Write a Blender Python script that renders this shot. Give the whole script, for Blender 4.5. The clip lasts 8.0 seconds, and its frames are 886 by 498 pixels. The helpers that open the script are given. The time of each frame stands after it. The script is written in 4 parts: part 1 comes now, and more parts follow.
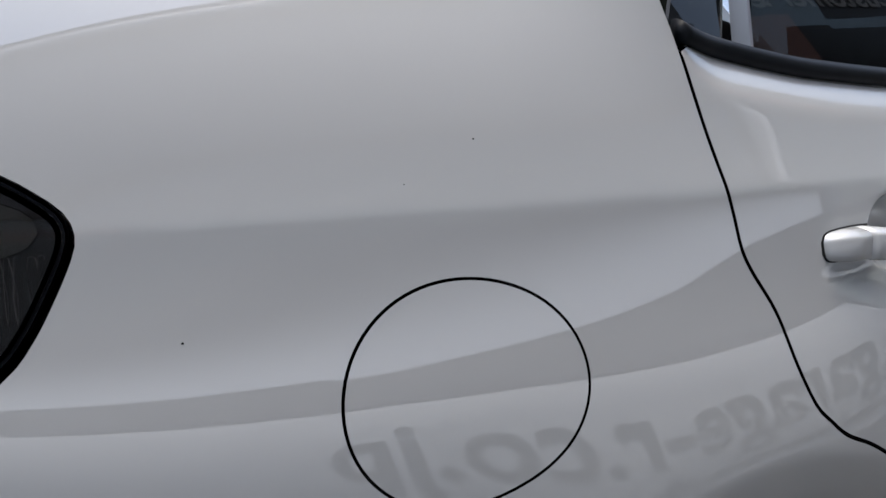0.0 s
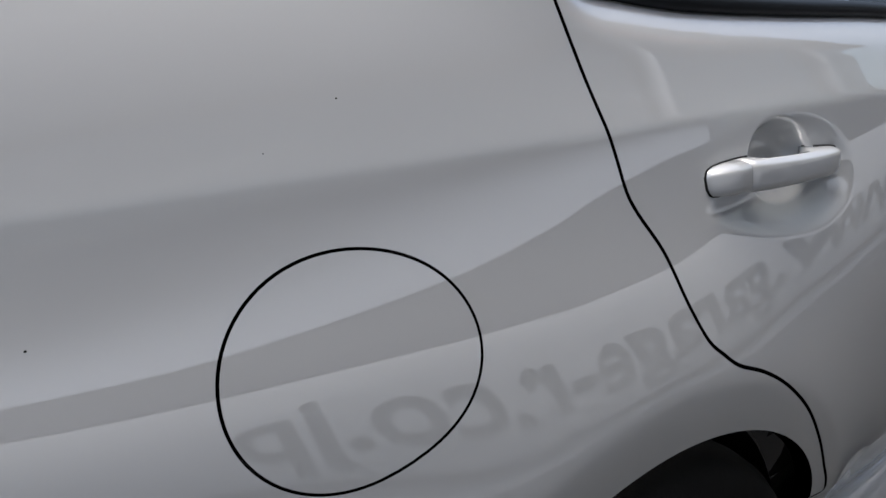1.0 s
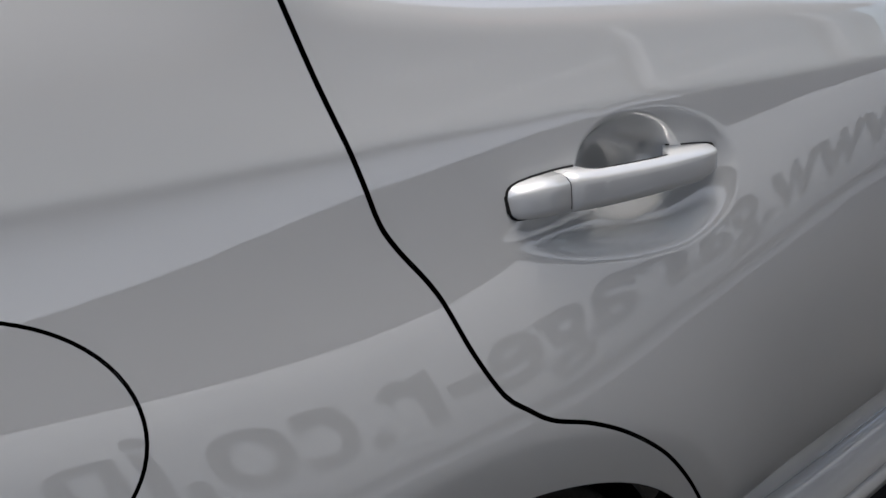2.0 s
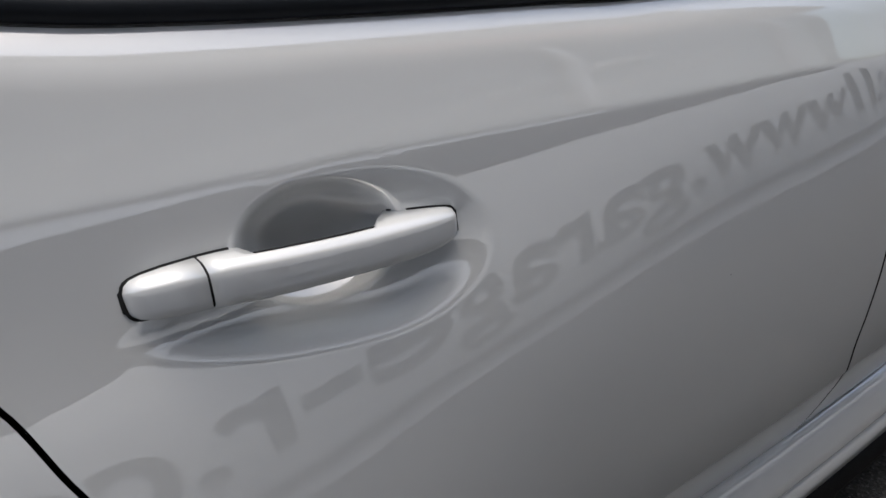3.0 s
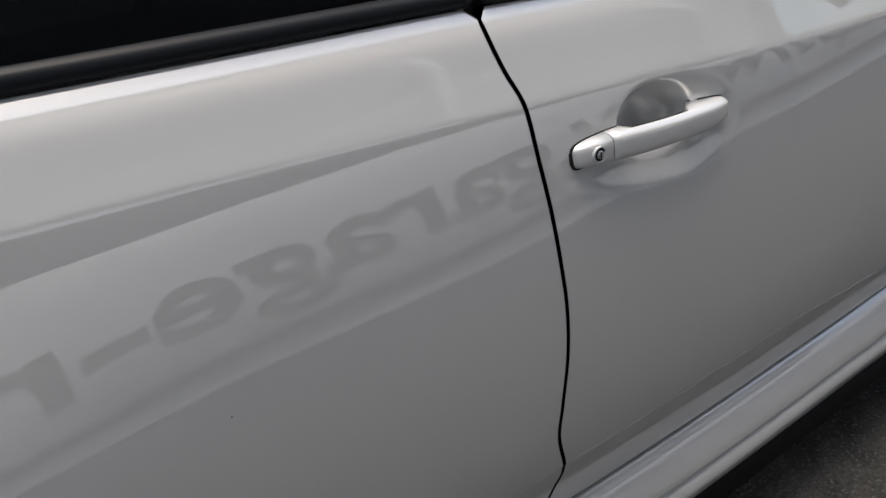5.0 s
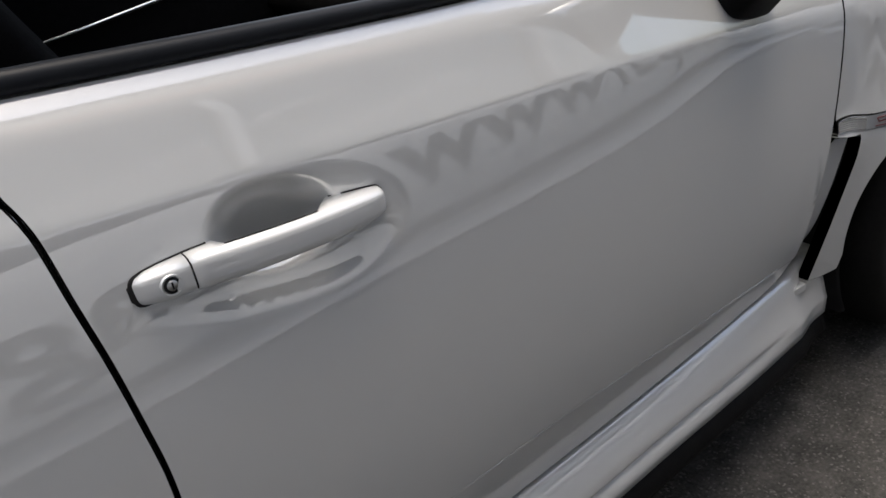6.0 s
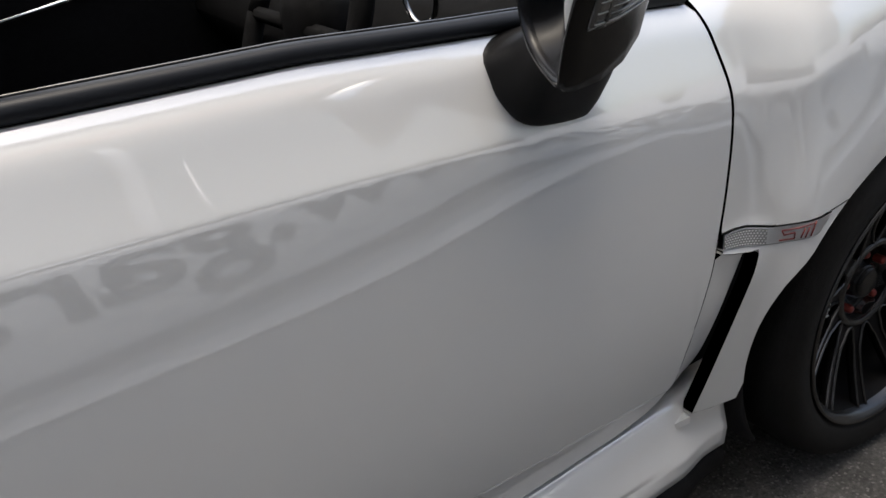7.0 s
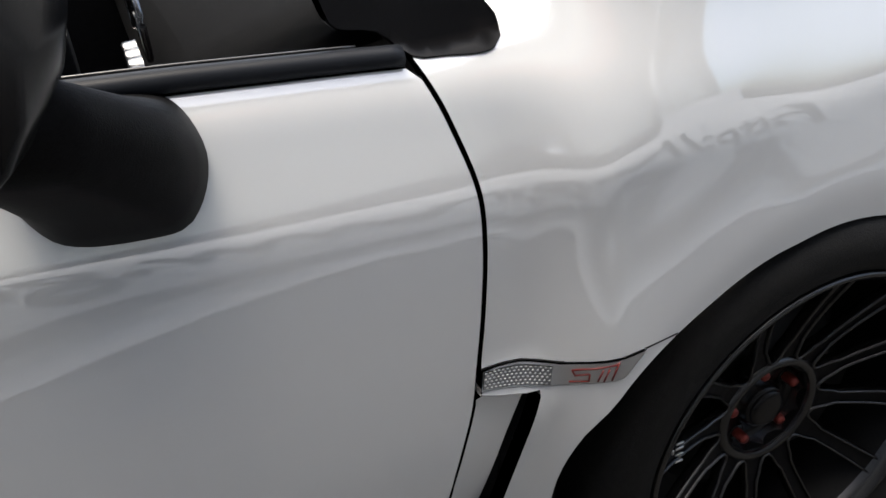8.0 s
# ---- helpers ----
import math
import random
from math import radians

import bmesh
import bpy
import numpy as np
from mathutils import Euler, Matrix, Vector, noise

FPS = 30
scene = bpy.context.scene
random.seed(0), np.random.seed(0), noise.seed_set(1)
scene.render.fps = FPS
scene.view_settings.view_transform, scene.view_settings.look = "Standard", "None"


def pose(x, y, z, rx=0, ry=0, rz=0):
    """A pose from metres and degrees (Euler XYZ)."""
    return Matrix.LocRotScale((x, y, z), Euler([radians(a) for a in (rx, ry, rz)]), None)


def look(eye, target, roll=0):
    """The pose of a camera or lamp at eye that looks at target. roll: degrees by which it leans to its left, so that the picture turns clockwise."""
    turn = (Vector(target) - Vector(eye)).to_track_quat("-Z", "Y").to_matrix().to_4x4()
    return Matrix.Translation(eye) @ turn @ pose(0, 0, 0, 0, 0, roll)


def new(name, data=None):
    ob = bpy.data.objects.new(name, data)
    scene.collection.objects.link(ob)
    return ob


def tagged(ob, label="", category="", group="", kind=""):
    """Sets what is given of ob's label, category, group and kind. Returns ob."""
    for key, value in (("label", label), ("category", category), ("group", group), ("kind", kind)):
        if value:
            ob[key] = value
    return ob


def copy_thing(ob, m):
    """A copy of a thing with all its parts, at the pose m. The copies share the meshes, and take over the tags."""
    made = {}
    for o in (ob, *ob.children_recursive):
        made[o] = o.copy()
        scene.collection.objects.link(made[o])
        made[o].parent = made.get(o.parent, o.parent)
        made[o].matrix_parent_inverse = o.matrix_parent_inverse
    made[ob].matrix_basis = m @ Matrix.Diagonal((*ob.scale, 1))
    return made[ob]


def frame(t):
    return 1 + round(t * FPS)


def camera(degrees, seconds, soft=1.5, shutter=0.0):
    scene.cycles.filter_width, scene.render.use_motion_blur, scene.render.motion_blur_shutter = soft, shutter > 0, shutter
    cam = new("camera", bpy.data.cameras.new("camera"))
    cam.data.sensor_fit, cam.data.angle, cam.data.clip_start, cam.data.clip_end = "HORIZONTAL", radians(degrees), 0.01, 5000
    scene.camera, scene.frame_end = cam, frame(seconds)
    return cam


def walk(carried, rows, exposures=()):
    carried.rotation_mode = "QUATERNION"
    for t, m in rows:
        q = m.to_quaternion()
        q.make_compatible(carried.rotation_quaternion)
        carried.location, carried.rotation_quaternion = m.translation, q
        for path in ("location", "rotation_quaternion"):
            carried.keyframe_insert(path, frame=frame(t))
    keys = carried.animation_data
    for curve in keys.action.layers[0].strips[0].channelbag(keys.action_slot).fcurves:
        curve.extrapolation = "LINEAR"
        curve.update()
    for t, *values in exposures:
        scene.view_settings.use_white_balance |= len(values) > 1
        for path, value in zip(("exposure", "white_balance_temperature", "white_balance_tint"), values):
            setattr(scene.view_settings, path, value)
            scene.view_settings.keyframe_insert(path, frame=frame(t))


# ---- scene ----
from mathutils.geometry import delaunay_2d_cdt

# ---------------------------------------------------------------- camera
cam = camera(60.0, 8.0, 1.5)
PATH = [
    (0, (-3.182, -0.352, 1.082), (-2.146, 1.283, 0.581), -0.90),
    (0.5, (-3.196, -0.333, 1.09), (-1.982, 1.135, 0.477), -1.28),
    (1, (-3.143, -0.338, 1.083), (-1.947, 1.134, 0.447), -3.76),
    (1.5, (-3.022, -0.349, 1.091), (-1.905, 1.144, 0.368), -4.63),
    (3, (-2.625, -0.4, 1.121), (-1.567, 1.055, 0.241), -2.85),
    (3.5, (-2.489, -0.438, 1.141), (-1.551, 1.067, 0.216), -5.20),
    (4, (-2.342, -0.488, 1.146), (-1.437, 1.044, 0.233), -5.22),
    (4.5, (-2.215, -0.533, 1.144), (-1.36, 0.997, 0.181), -6.54),
    (5.8, (-1.782, -0.553, 1.11), (-0.786, 0.922, 0.198), -8.95),
    (6, (-1.7, -0.564, 1.101), (-0.683, 0.899, 0.193), -8.98),
    (6.5, (-1.516, -0.581, 1.105), (-0.544, 0.926, 0.22), -6.93),
    (7, (-1.203, -0.573, 1.119), (-0.352, 0.971, 0.176), -7.04),
    (7.2, (-1.088, -0.564, 1.126), (-0.237, 0.976, 0.175), -7.52),
    (7.5, (-0.947, -0.542, 1.122), (-0.146, 1.014, 0.153), -8.87),
    (8, (-0.686, -0.526, 1.099), (-0.052, 1.094, 0.111), -5.51),
]
EXPOSURE = [(0, 0.80, 6200, 6.5), (1.5, 0.68, 6320, 6.5), (3.0, 0.76, 6400, 6), (4.5, 0.88, 6580, 6), (6.0, 1.02, 6620, 6.5), (7.0, 1.36, 6640, 6), (7.5, 1.50, 6640, 6), (8.0, 1.42, 6580, 5.5)]
walk(cam, [(t, look(eye, target, roll)) for t, eye, target, roll in PATH], EXPOSURE)

# ---------------------------------------------------------------- world and light
world = bpy.data.worlds.new("sky")
scene.world = world
world.use_nodes = True
wn = world.node_tree.nodes
sky = wn.new("ShaderNodeTexSky")
sky.sky_type = "NISHITA"
sky.sun_disc = False
sky.sun_elevation, sky.sun_rotation = radians(83), radians(-18)
sky.air_density, sky.dust_density = 1.0, 7.0
world.node_tree.links.new(sky.outputs[0], wn["Background"].inputs[0])
wn["Background"].inputs[1].default_value = 0.15
# a sun veiled by cloud stands almost overhead, in the sky's brightest part
sun = new("sun", bpy.data.lights.new("sun", "SUN"))
sun.data.energy, sun.data.angle, sun.data.color = 0.35, radians(25), (1.0, 0.98, 0.95)
sun.matrix_world = look((0, 0, 0), (0.05, -0.06, -0.99))


# ---------------------------------------------------------------- materials
def mat(name, color, rough=0.5, metal=0.0, coat=0.0, ior=1.45):
    m = bpy.data.materials.new(name)
    m.use_nodes = True
    b = m.node_tree.nodes["Principled BSDF"]
    b.inputs["Base Color"].default_value = (*color, 1)
    b.inputs["Roughness"].default_value = rough
    b.inputs["Metallic"].default_value = metal
    b.inputs["Coat Weight"].default_value = coat
    b.inputs["Coat Roughness"].default_value = 0.006
    b.inputs["IOR"].default_value = ior
    return m


def noisy(m, scale, low, high, bump=0.0, bump_scale=0, detail=6.0):
    """Mix two colours by noise at two scales, with an optional bump."""
    t = m.node_tree
    b = t.nodes["Principled BSDF"]
    co = t.nodes.new("ShaderNodeTexCoord")
    n1, n2 = t.nodes.new("ShaderNodeTexNoise"), t.nodes.new("ShaderNodeTexNoise")
    n1.inputs["Scale"].default_value, n2.inputs["Scale"].default_value = scale, scale * 9
    n1.inputs["Detail"].default_value = n2.inputs["Detail"].default_value = detail
    add = t.nodes.new("ShaderNodeMath")
    add.operation = "ADD"
    ramp = t.nodes.new("ShaderNodeMapRange")
    ramp.inputs["From Min"].default_value, ramp.inputs["From Max"].default_value = 0.75, 1.25
    mix = t.nodes.new("ShaderNodeMix")
    mix.data_type = "RGBA"
    mix.inputs[6].default_value, mix.inputs[7].default_value = (*low, 1), (*high, 1)
    for n in (n1, n2):
        t.links.new(co.outputs["Object"], n.inputs["Vector"])
    t.links.new(n1.outputs["Fac"], add.inputs[0])
    t.links.new(n2.outputs["Fac"], add.inputs[1])
    t.links.new(add.outputs[0], ramp.inputs["Value"])
    t.links.new(ramp.outputs[0], mix.inputs[0])
    t.links.new(mix.outputs[2], b.inputs["Base Color"])
    if bump:
        n3, bp = t.nodes.new("ShaderNodeTexNoise"), t.nodes.new("ShaderNodeBump")
        n3.inputs["Scale"].default_value = bump_scale or scale * 9
        n3.inputs["Detail"].default_value = 4
        bp.inputs["Strength"].default_value, bp.inputs["Distance"].default_value = bump, 0.01
        t.links.new(co.outputs["Object"], n3.inputs["Vector"])
        t.links.new(n3.outputs["Fac"], bp.inputs["Height"])
        t.links.new(bp.outputs[0], b.inputs["Normal"])
    return m


PAINT = mat("pearl_white_paint", (0.64, 0.655, 0.665), 0.5, 0.0, 1.0)
PAINT.node_tree.nodes["Principled BSDF"].inputs["Coat IOR"].default_value = 2.6
BLACK = mat("inner_black", (0.006, 0.006, 0.007), 0.9)
TRIM = mat("satin_black_trim", (0.016, 0.018, 0.022), 0.36)
PLASTIC = noisy(mat("grained_black_plastic", (0.02, 0.02, 0.02), 0.55), 40, (0.003, 0.003, 0.0035), (0.006, 0.006, 0.0065), 0.15, 900)
RUBBER = noisy(mat("tyre_rubber", (0.015, 0.015, 0.015), 0.75), 15, (0.003, 0.003, 0.003), (0.007, 0.0068, 0.0065), 0.2, 500)
for dull, level in ((RUBBER, 0.25), (TRIM, 0.14)):
    dull.node_tree.nodes["Principled BSDF"].inputs["Specular IOR Level"].default_value = level
GUN = mat("gunmetal_rim", (0.06, 0.06, 0.061), 0.25, 0.9)
BADGE_DARK = mat("shaded_silver", (0.22, 0.225, 0.23), 0.4, 0.8)
SILVER = mat("satin_silver", (0.55, 0.56, 0.57), 0.3, 0.9)
RED = mat("red_inlay", (0.13, 0.014, 0.012), 0.4)
GLASS = mat("glass", (0.85, 0.9, 0.88), 0.0)
GLASS.node_tree.nodes["Principled BSDF"].inputs["Transmission Weight"].default_value = 1.0
TINTED = mat("tinted_glass", (0.035, 0.04, 0.04), 0.0)
TINTED.node_tree.nodes["Principled BSDF"].inputs["Transmission Weight"].default_value = 1.0
GLASS_DARK = mat("dark_glass", (0.02, 0.022, 0.024), 0.03)
LENS_DARK = mat("smoked_lens", (0.012, 0.012, 0.013), 0.04, 0.0, 1.0)
LAMP_GREY = mat("lamp_reflector", (0.045, 0.045, 0.043), 0.12, 0.5, 1.0)
LENS_CLEAR = mat("clear_lens", (0.07, 0.071, 0.073), 0.12, 0.3, 1.0)
PLASTIC_GLOSS = noisy(mat("black_plastic", (0.012, 0.012, 0.013), 0.24), 30, (0.003, 0.003, 0.0035), (0.005, 0.005, 0.0055), 0.03, 700)
CHROME = mat("chrome", (0.75, 0.75, 0.76), 0.12, 1.0)
CHROME_DARK = mat("dark_chrome", (0.22, 0.22, 0.23), 0.22, 1.0)
MIRROR = mat("mirror", (0.45, 0.465, 0.475), 0.01, 1.0)
IRON = mat("cast_iron", (0.03, 0.03, 0.032), 0.5, 0.6)
NUT = mat("anodised_nut", (0.16, 0.022, 0.016), 0.4, 0.5)
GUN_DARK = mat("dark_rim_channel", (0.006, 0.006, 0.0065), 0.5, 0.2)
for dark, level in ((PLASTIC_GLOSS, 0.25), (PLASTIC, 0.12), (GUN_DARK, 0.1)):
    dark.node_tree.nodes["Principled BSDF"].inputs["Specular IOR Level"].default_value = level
CLOTH = noisy(mat("dark_upholstery", (0.012, 0.012, 0.013), 0.8), 60, (0.0022, 0.0022, 0.0026), (0.0045, 0.0045, 0.005), 0.2, 800)
CLOTH.node_tree.nodes["Principled BSDF"].inputs["Specular IOR Level"].default_value = 0.04
BOARD = noisy(mat("sign_board", (0.5, 0.5, 0.5), 0.5), 6, (0.43, 0.44, 0.445), (0.49, 0.50, 0.505))
# light-to-dark gradient painted in, to put a bright band into the paint's reflection
REFLECT_GRADE = mat("painted_reflection_grade", (0.7, 0.7, 0.7), 0.4)
grade_ramp = REFLECT_GRADE.node_tree.nodes.new("ShaderNodeValToRGB")
grade_ramp.color_ramp.elements[0].color, grade_ramp.color_ramp.elements[1].color = (0.86, 0.88, 0.90, 1), (0.03, 0.03, 0.032, 1)
grade_ramp.color_ramp.interpolation = "EASE"
grade_ramp.color_ramp.elements[0].position, grade_ramp.color_ramp.elements[1].position = 0.15, 0.9
grade_where = REFLECT_GRADE.node_tree.nodes.new("ShaderNodeTexCoord")
grade_split = REFLECT_GRADE.node_tree.nodes.new("ShaderNodeSeparateXYZ")
REFLECT_GRADE.node_tree.links.new(grade_where.outputs["Generated"], grade_split.inputs[0])
REFLECT_GRADE.node_tree.links.new(grade_split.outputs["Z"], grade_ramp.inputs[0])
REFLECT_GRADE.node_tree.links.new(grade_ramp.outputs[0], REFLECT_GRADE.node_tree.nodes["Principled BSDF"].inputs["Base Color"])
LETTER_GREY = mat("dulled_lettering", (0.34, 0.34, 0.33), 0.6)
BRUSH_FAINT = mat("faint_whitewash", (0.30, 0.295, 0.29), 0.7)
BRUSH = mat("thin_whitewash", (0.90, 0.88, 0.87), 0.7)
UPPER_MARK = mat("faded_wall_lettering", (0.34, 0.34, 0.35), 0.7)
INK = mat("sign_ink", (0.03, 0.03, 0.033), 0.5)
PALE_WALL = noisy(mat("pale_render", (0.55, 0.55, 0.54), 0.8), 3, (0.42, 0.43, 0.44), (0.50, 0.51, 0.52))
BACKDROP = noisy(mat("pinkish_backdrop", (0.5, 0.46, 0.45), 0.8), 2, (0.48, 0.46, 0.455), (0.56, 0.54, 0.535))
UPPER = noisy(mat("grey_render", (0.4, 0.4, 0.4), 0.8), 3, (0.15, 0.155, 0.165), (0.21, 0.215, 0.225))
WHITE = mat("white_paint", (0.75, 0.75, 0.75), 0.5)
WALL = noisy(mat("shop_wall", (0.4, 0.36, 0.32), 0.8), 4, (0.15, 0.145, 0.14), (0.21, 0.20, 0.19))
PLINTH = noisy(mat("plinth", (0.1, 0.1, 0.1), 0.8), 4, (0.10, 0.10, 0.10), (0.16, 0.155, 0.15))
RED_BROWN = noisy(mat("red_brown_panel", (0.2, 0.06, 0.04), 0.6), 5, (0.20, 0.10, 0.08), (0.26, 0.13, 0.10))
ASPHALT = noisy(mat("asphalt", (0.05, 0.05, 0.05), 0.9), 14, (0.030, 0.030, 0.029), (0.090, 0.087, 0.082), 1.0, 160)
# pale grit between the dark stones
nt = ASPHALT.node_tree
cell, pick, blend = nt.nodes.new("ShaderNodeTexVoronoi"), nt.nodes.new("ShaderNodeMapRange"), nt.nodes.new("ShaderNodeMix")
cell.inputs["Scale"].default_value = 240
pick.inputs["From Min"].default_value, pick.inputs["From Max"].default_value = 0.88, 0.97
blend.data_type = "RGBA"
blend.inputs[7].default_value = (0.14, 0.136, 0.13, 1)
old = nt.nodes["Principled BSDF"].inputs["Base Color"].links[0].from_socket
where = nt.nodes.new("ShaderNodeTexCoord")
nt.links.new(where.outputs["Object"], cell.inputs["Vector"])
tone = nt.nodes.new("ShaderNodeSeparateColor")
nt.links.new(cell.outputs["Color"], tone.inputs[0])
nt.links.new(tone.outputs[0], pick.inputs["Value"])
nt.links.new(pick.outputs[0], blend.inputs[0])
nt.links.new(old, blend.inputs[6])
nt.links.new(blend.outputs[2], nt.nodes["Principled BSDF"].inputs["Base Color"])

# ---------------------------------------------------------------- body surface
# x runs to the car's front (front axle at 0, rear axle at -2.65), y into the car, z up.
CREASE = ((-3.3, 0.975), (-2.96, 0.979), (-2.75, 0.973), (-2.66, 0.97), (-2.356, 0.955), (-2.174, 0.943), (-1.913, 0.928), (-1.64, 0.906), (-1.48, 0.894), (-1.3, 0.879), (-1.173, 0.871), (-0.97, 0.858), (-0.805, 0.842), (-0.63, 0.819), (-0.505, 0.803), (-0.43, 0.796), (0.6, 0.72))
BELT = ((-3.3, 1.15), (-2.8, 1.135), (-2.65, 1.078), (-2.58, 1.064), (-2.52, 1.054), (-2.43, 1.045), (-2.32, 1.036), (-2.18, 1.026), (-2.1, 1.019), (-1.7, 1.0), (-1.47, 0.985), (-1.247, 0.972), (-0.972, 0.960), (-0.81, 0.944), (-0.65, 0.930), (-0.452, 0.909), (0.0, 0.875), (0.6, 0.83))
WAIST = tuple((x, 0.004 + (min(x, -0.46) + 1.6) ** 2 / 30) for x in np.linspace(-3.3, 0.6, 40))
SWELL, SWELL_REAR, HAUNCH = 0.049, 0.095, 0.606
LEAN = ((-3.3, 1.495), (-2.5, 1.905), (-2.0, 1.348), (-1.7, 1.221), (-1.35, 0.806), (-0.9, 0.80), (-0.46, 0.45), (0.6, 0.45))
UNDER = ((-3.3, 0.041), (-2.8, 0.046), (-2.4, 0.092), (-2.0, 0.006), (-1.6, 0.008), (-1.2, 0.011), (-0.8, 0.03), (-0.4, 0.0), (0.6, 0.0))


def curve(table, n=15):
    xs, zs = [p[0] for p in table], [p[1] for p in table]
    fine = np.linspace(xs[0], xs[-1], 800)
    val = np.interp(fine, xs, zs)
    k = np.hanning(n)
    k /= k.sum()
    smooth = np.convolve(np.pad(val, n // 2, mode="reflect", reflect_type="odd"), k, "valid")
    return lambda x: float(np.interp(x, fine, smooth))


LOW = ((-3.3, 0.46), (-2.3, 0.455), (-1.84, 0.447), (-1.14, 0.435), (-0.977, 0.42), (-0.72, 0.392), (-0.56, 0.371), (-0.4, 0.35), (0.6, 0.3))
crease_z, belt_z, waist_y, lean_k, under_k, low_z = (curve(t, n) for t, n in ((CREASE, 61), (BELT, 15), (WAIST, 15), (LEAN, 61), (UNDER, 41), (LOW, 15)))


def step(a, b, x):
    t = min(max((x - a) / (b - a), 0.0), 1.0)
    return t * t * (3 - 2 * t)


def soft(u, r):
    """max(u, 0) with a rounded corner of about r metres."""
    return 0.5 * (u + math.sqrt(u * u + r * r))


def side(x, z):
    """The right-hand flank: how far inwards the skin lies at x along the car and height z."""
    zc, zb = crease_z(x), belt_z(x)
    u = z - zc
    sharp = 0.004 + 0.02 * step(-0.9, -0.45, x)
    door = step(-2.74, -2.60, x) * (1 - step(-0.5, -0.2, x))
    v = soft(u, sharp)
    fade = 1 - 0.7 * step(-0.46, -0.22, x)
    y = waist_y(x) + fade * ((0.36 + 0.06 * door) * v - (0.45 + 0.15 * door) * v * v)
    nose = 1.0 if x > -1 else 0.0
    if nose:
        du = soft(z - (zb - 0.034 * door - 0.048 * (1 - door)), 0.012)
        y += (11.0 * door + 4.4 * (1 - door)) * du * du / (1 + 8 * (1 - door) * du)
    else:
        y += 11.0 * step(-2.69, -2.62, x) * soft(z - zb + 0.034, 0.012) ** 2 + 1.4 * (1 - step(-2.86, -2.62, x)) * soft(z - zb + 0.13, 0.012) ** 2
    d = soft(-u, sharp)
    y += lean_k(x) * (-0.15 * d + 0.27 * d * d) + under_k(x) * d * math.exp(-((d / 0.12) ** 2))
    swell = SWELL * math.exp(-(((x + 2.27) / 0.20) ** 2)) + SWELL_REAR * step(-2.6, -3.2, x)
    y -= swell * (soft(d - 0.03, 0.03) - 1.75 * soft(d - 0.20, 0.06) + 0.75 * soft(d - 0.43, 0.06))
    q = lambda u: 0.5 * max(u, 0.0) ** 2
    y -= HAUNCH * step(-2.36, -2.72, x) * (q(d) - 3.33 * q(d - 0.105) + 2.33 * q(d - 0.15))
    tuck = soft(0.56 - z, 0.03)
    y += 0.42 * tuck * tuck
    lo = low_z(x) - z
    y += 0.05 * soft(lo, 0.004) + 0.0025 * step(-0.004, 0.004, lo)
    y += 0.42 * soft(-2.7 - x, 0.10) ** 2
    # flares over the wheels; the front one runs up into the wing
    r = math.hypot(x, z - 0.335) - 0.355
    f1 = (0.046 + 0.013 * step(-0.28, -0.06, x)) * math.exp(-((max(r, 0) / 0.08) ** 2)) * step(0.2, 0.5, z)
    f2 = 0.042 * step(-0.4033, -0.2946, x) * (1 - step(0.7873, 0.9639, z)) + 0.0233 * (1 - step(0.3354, 0.5276, r + 0.355)) * step(-0.4779, -0.3413, x)
    if f2 > 0:
        f1 = 0.5 * (f1 + f2 + math.hypot(f1 - f2, 0.015) - 0.015)
    y -= f1
    a, b = 0.33 - soft(0.13 - x, 0.02), z - 0.78
    wing = -0.1774 * b - 0.1649 * b * b - 0.601 * b ** 3 + 0.0782 * a + 0.2082 * a * a - 0.7524 * a ** 3
    y += step(-0.3363, -0.0659, x) * (wing + a * b * (0.5819 - 0.5373 * b - 1.294 * a))
    r = math.hypot(x + 2.65, z - 0.335) - 0.355
    y -= 0.017 * math.exp(-((max(r, 0) / 0.12) ** 2)) * step(0.2, 0.5, z)
    rr = math.hypot(x + 2.65, z - 0.335)
    if rr < 0.43:
        y += 0.22 * soft(0.405 - rr, 0.006)
    return y


def bowl(cx, cz, rx, rz, depth, lean, crisp=2.0, tail=0.0, fore=0.0):
    """A hollow pressed into the door with a crisp rim; tail draws its lower half out to the rear, fore lengthens its front."""
    def f(x, z):
        a, b = x - cx, z - cz - lean * (x - cx)
        w = rx + (tail * step(0.012, -0.03, b) if a < 0 else fore)
        p = math.hypot(a / w, b / rz)
        if p >= 1:
            return 0.0
        u = min(crisp * (1 - p * p), 1.0)
        return depth * u * u * (3 - 2 * u)
    return f


# finger hollows behind the handles, each set in a wider shallow scoop
HOLLOWS = []
for hx, hz, hl, deep in ((-1.476, 0.834, -0.10, 0.007), (-2.420, 0.894, -0.11, 0.009)):
    HOLLOWS.append((hx - 0.001, hz + 0.012, 0.060, 0.044, 0.021, hl, 1.15, 0.0, 0.012))
    HOLLOWS.append((hx + 0.029, hz - 0.006, 0.100, 0.062, deep, hl, 1.0, 0.09, 0.012))
BOWLS = [bowl(*h) for h in HOLLOWS]


def body(x, z):
    y = side(x, z)
    if 0.7 < z < 1.0:
        for f in BOWLS:
            y += f(x, z)
    return y


def normal(f, x, z, e=0.0012):
    dx, dz = (f(x + e, z) - f(x - e, z)) / (2 * e), (f(x, z + e) - f(x, z - e)) / (2 * e)
    return Vector((dx, -1, dz)).normalized()


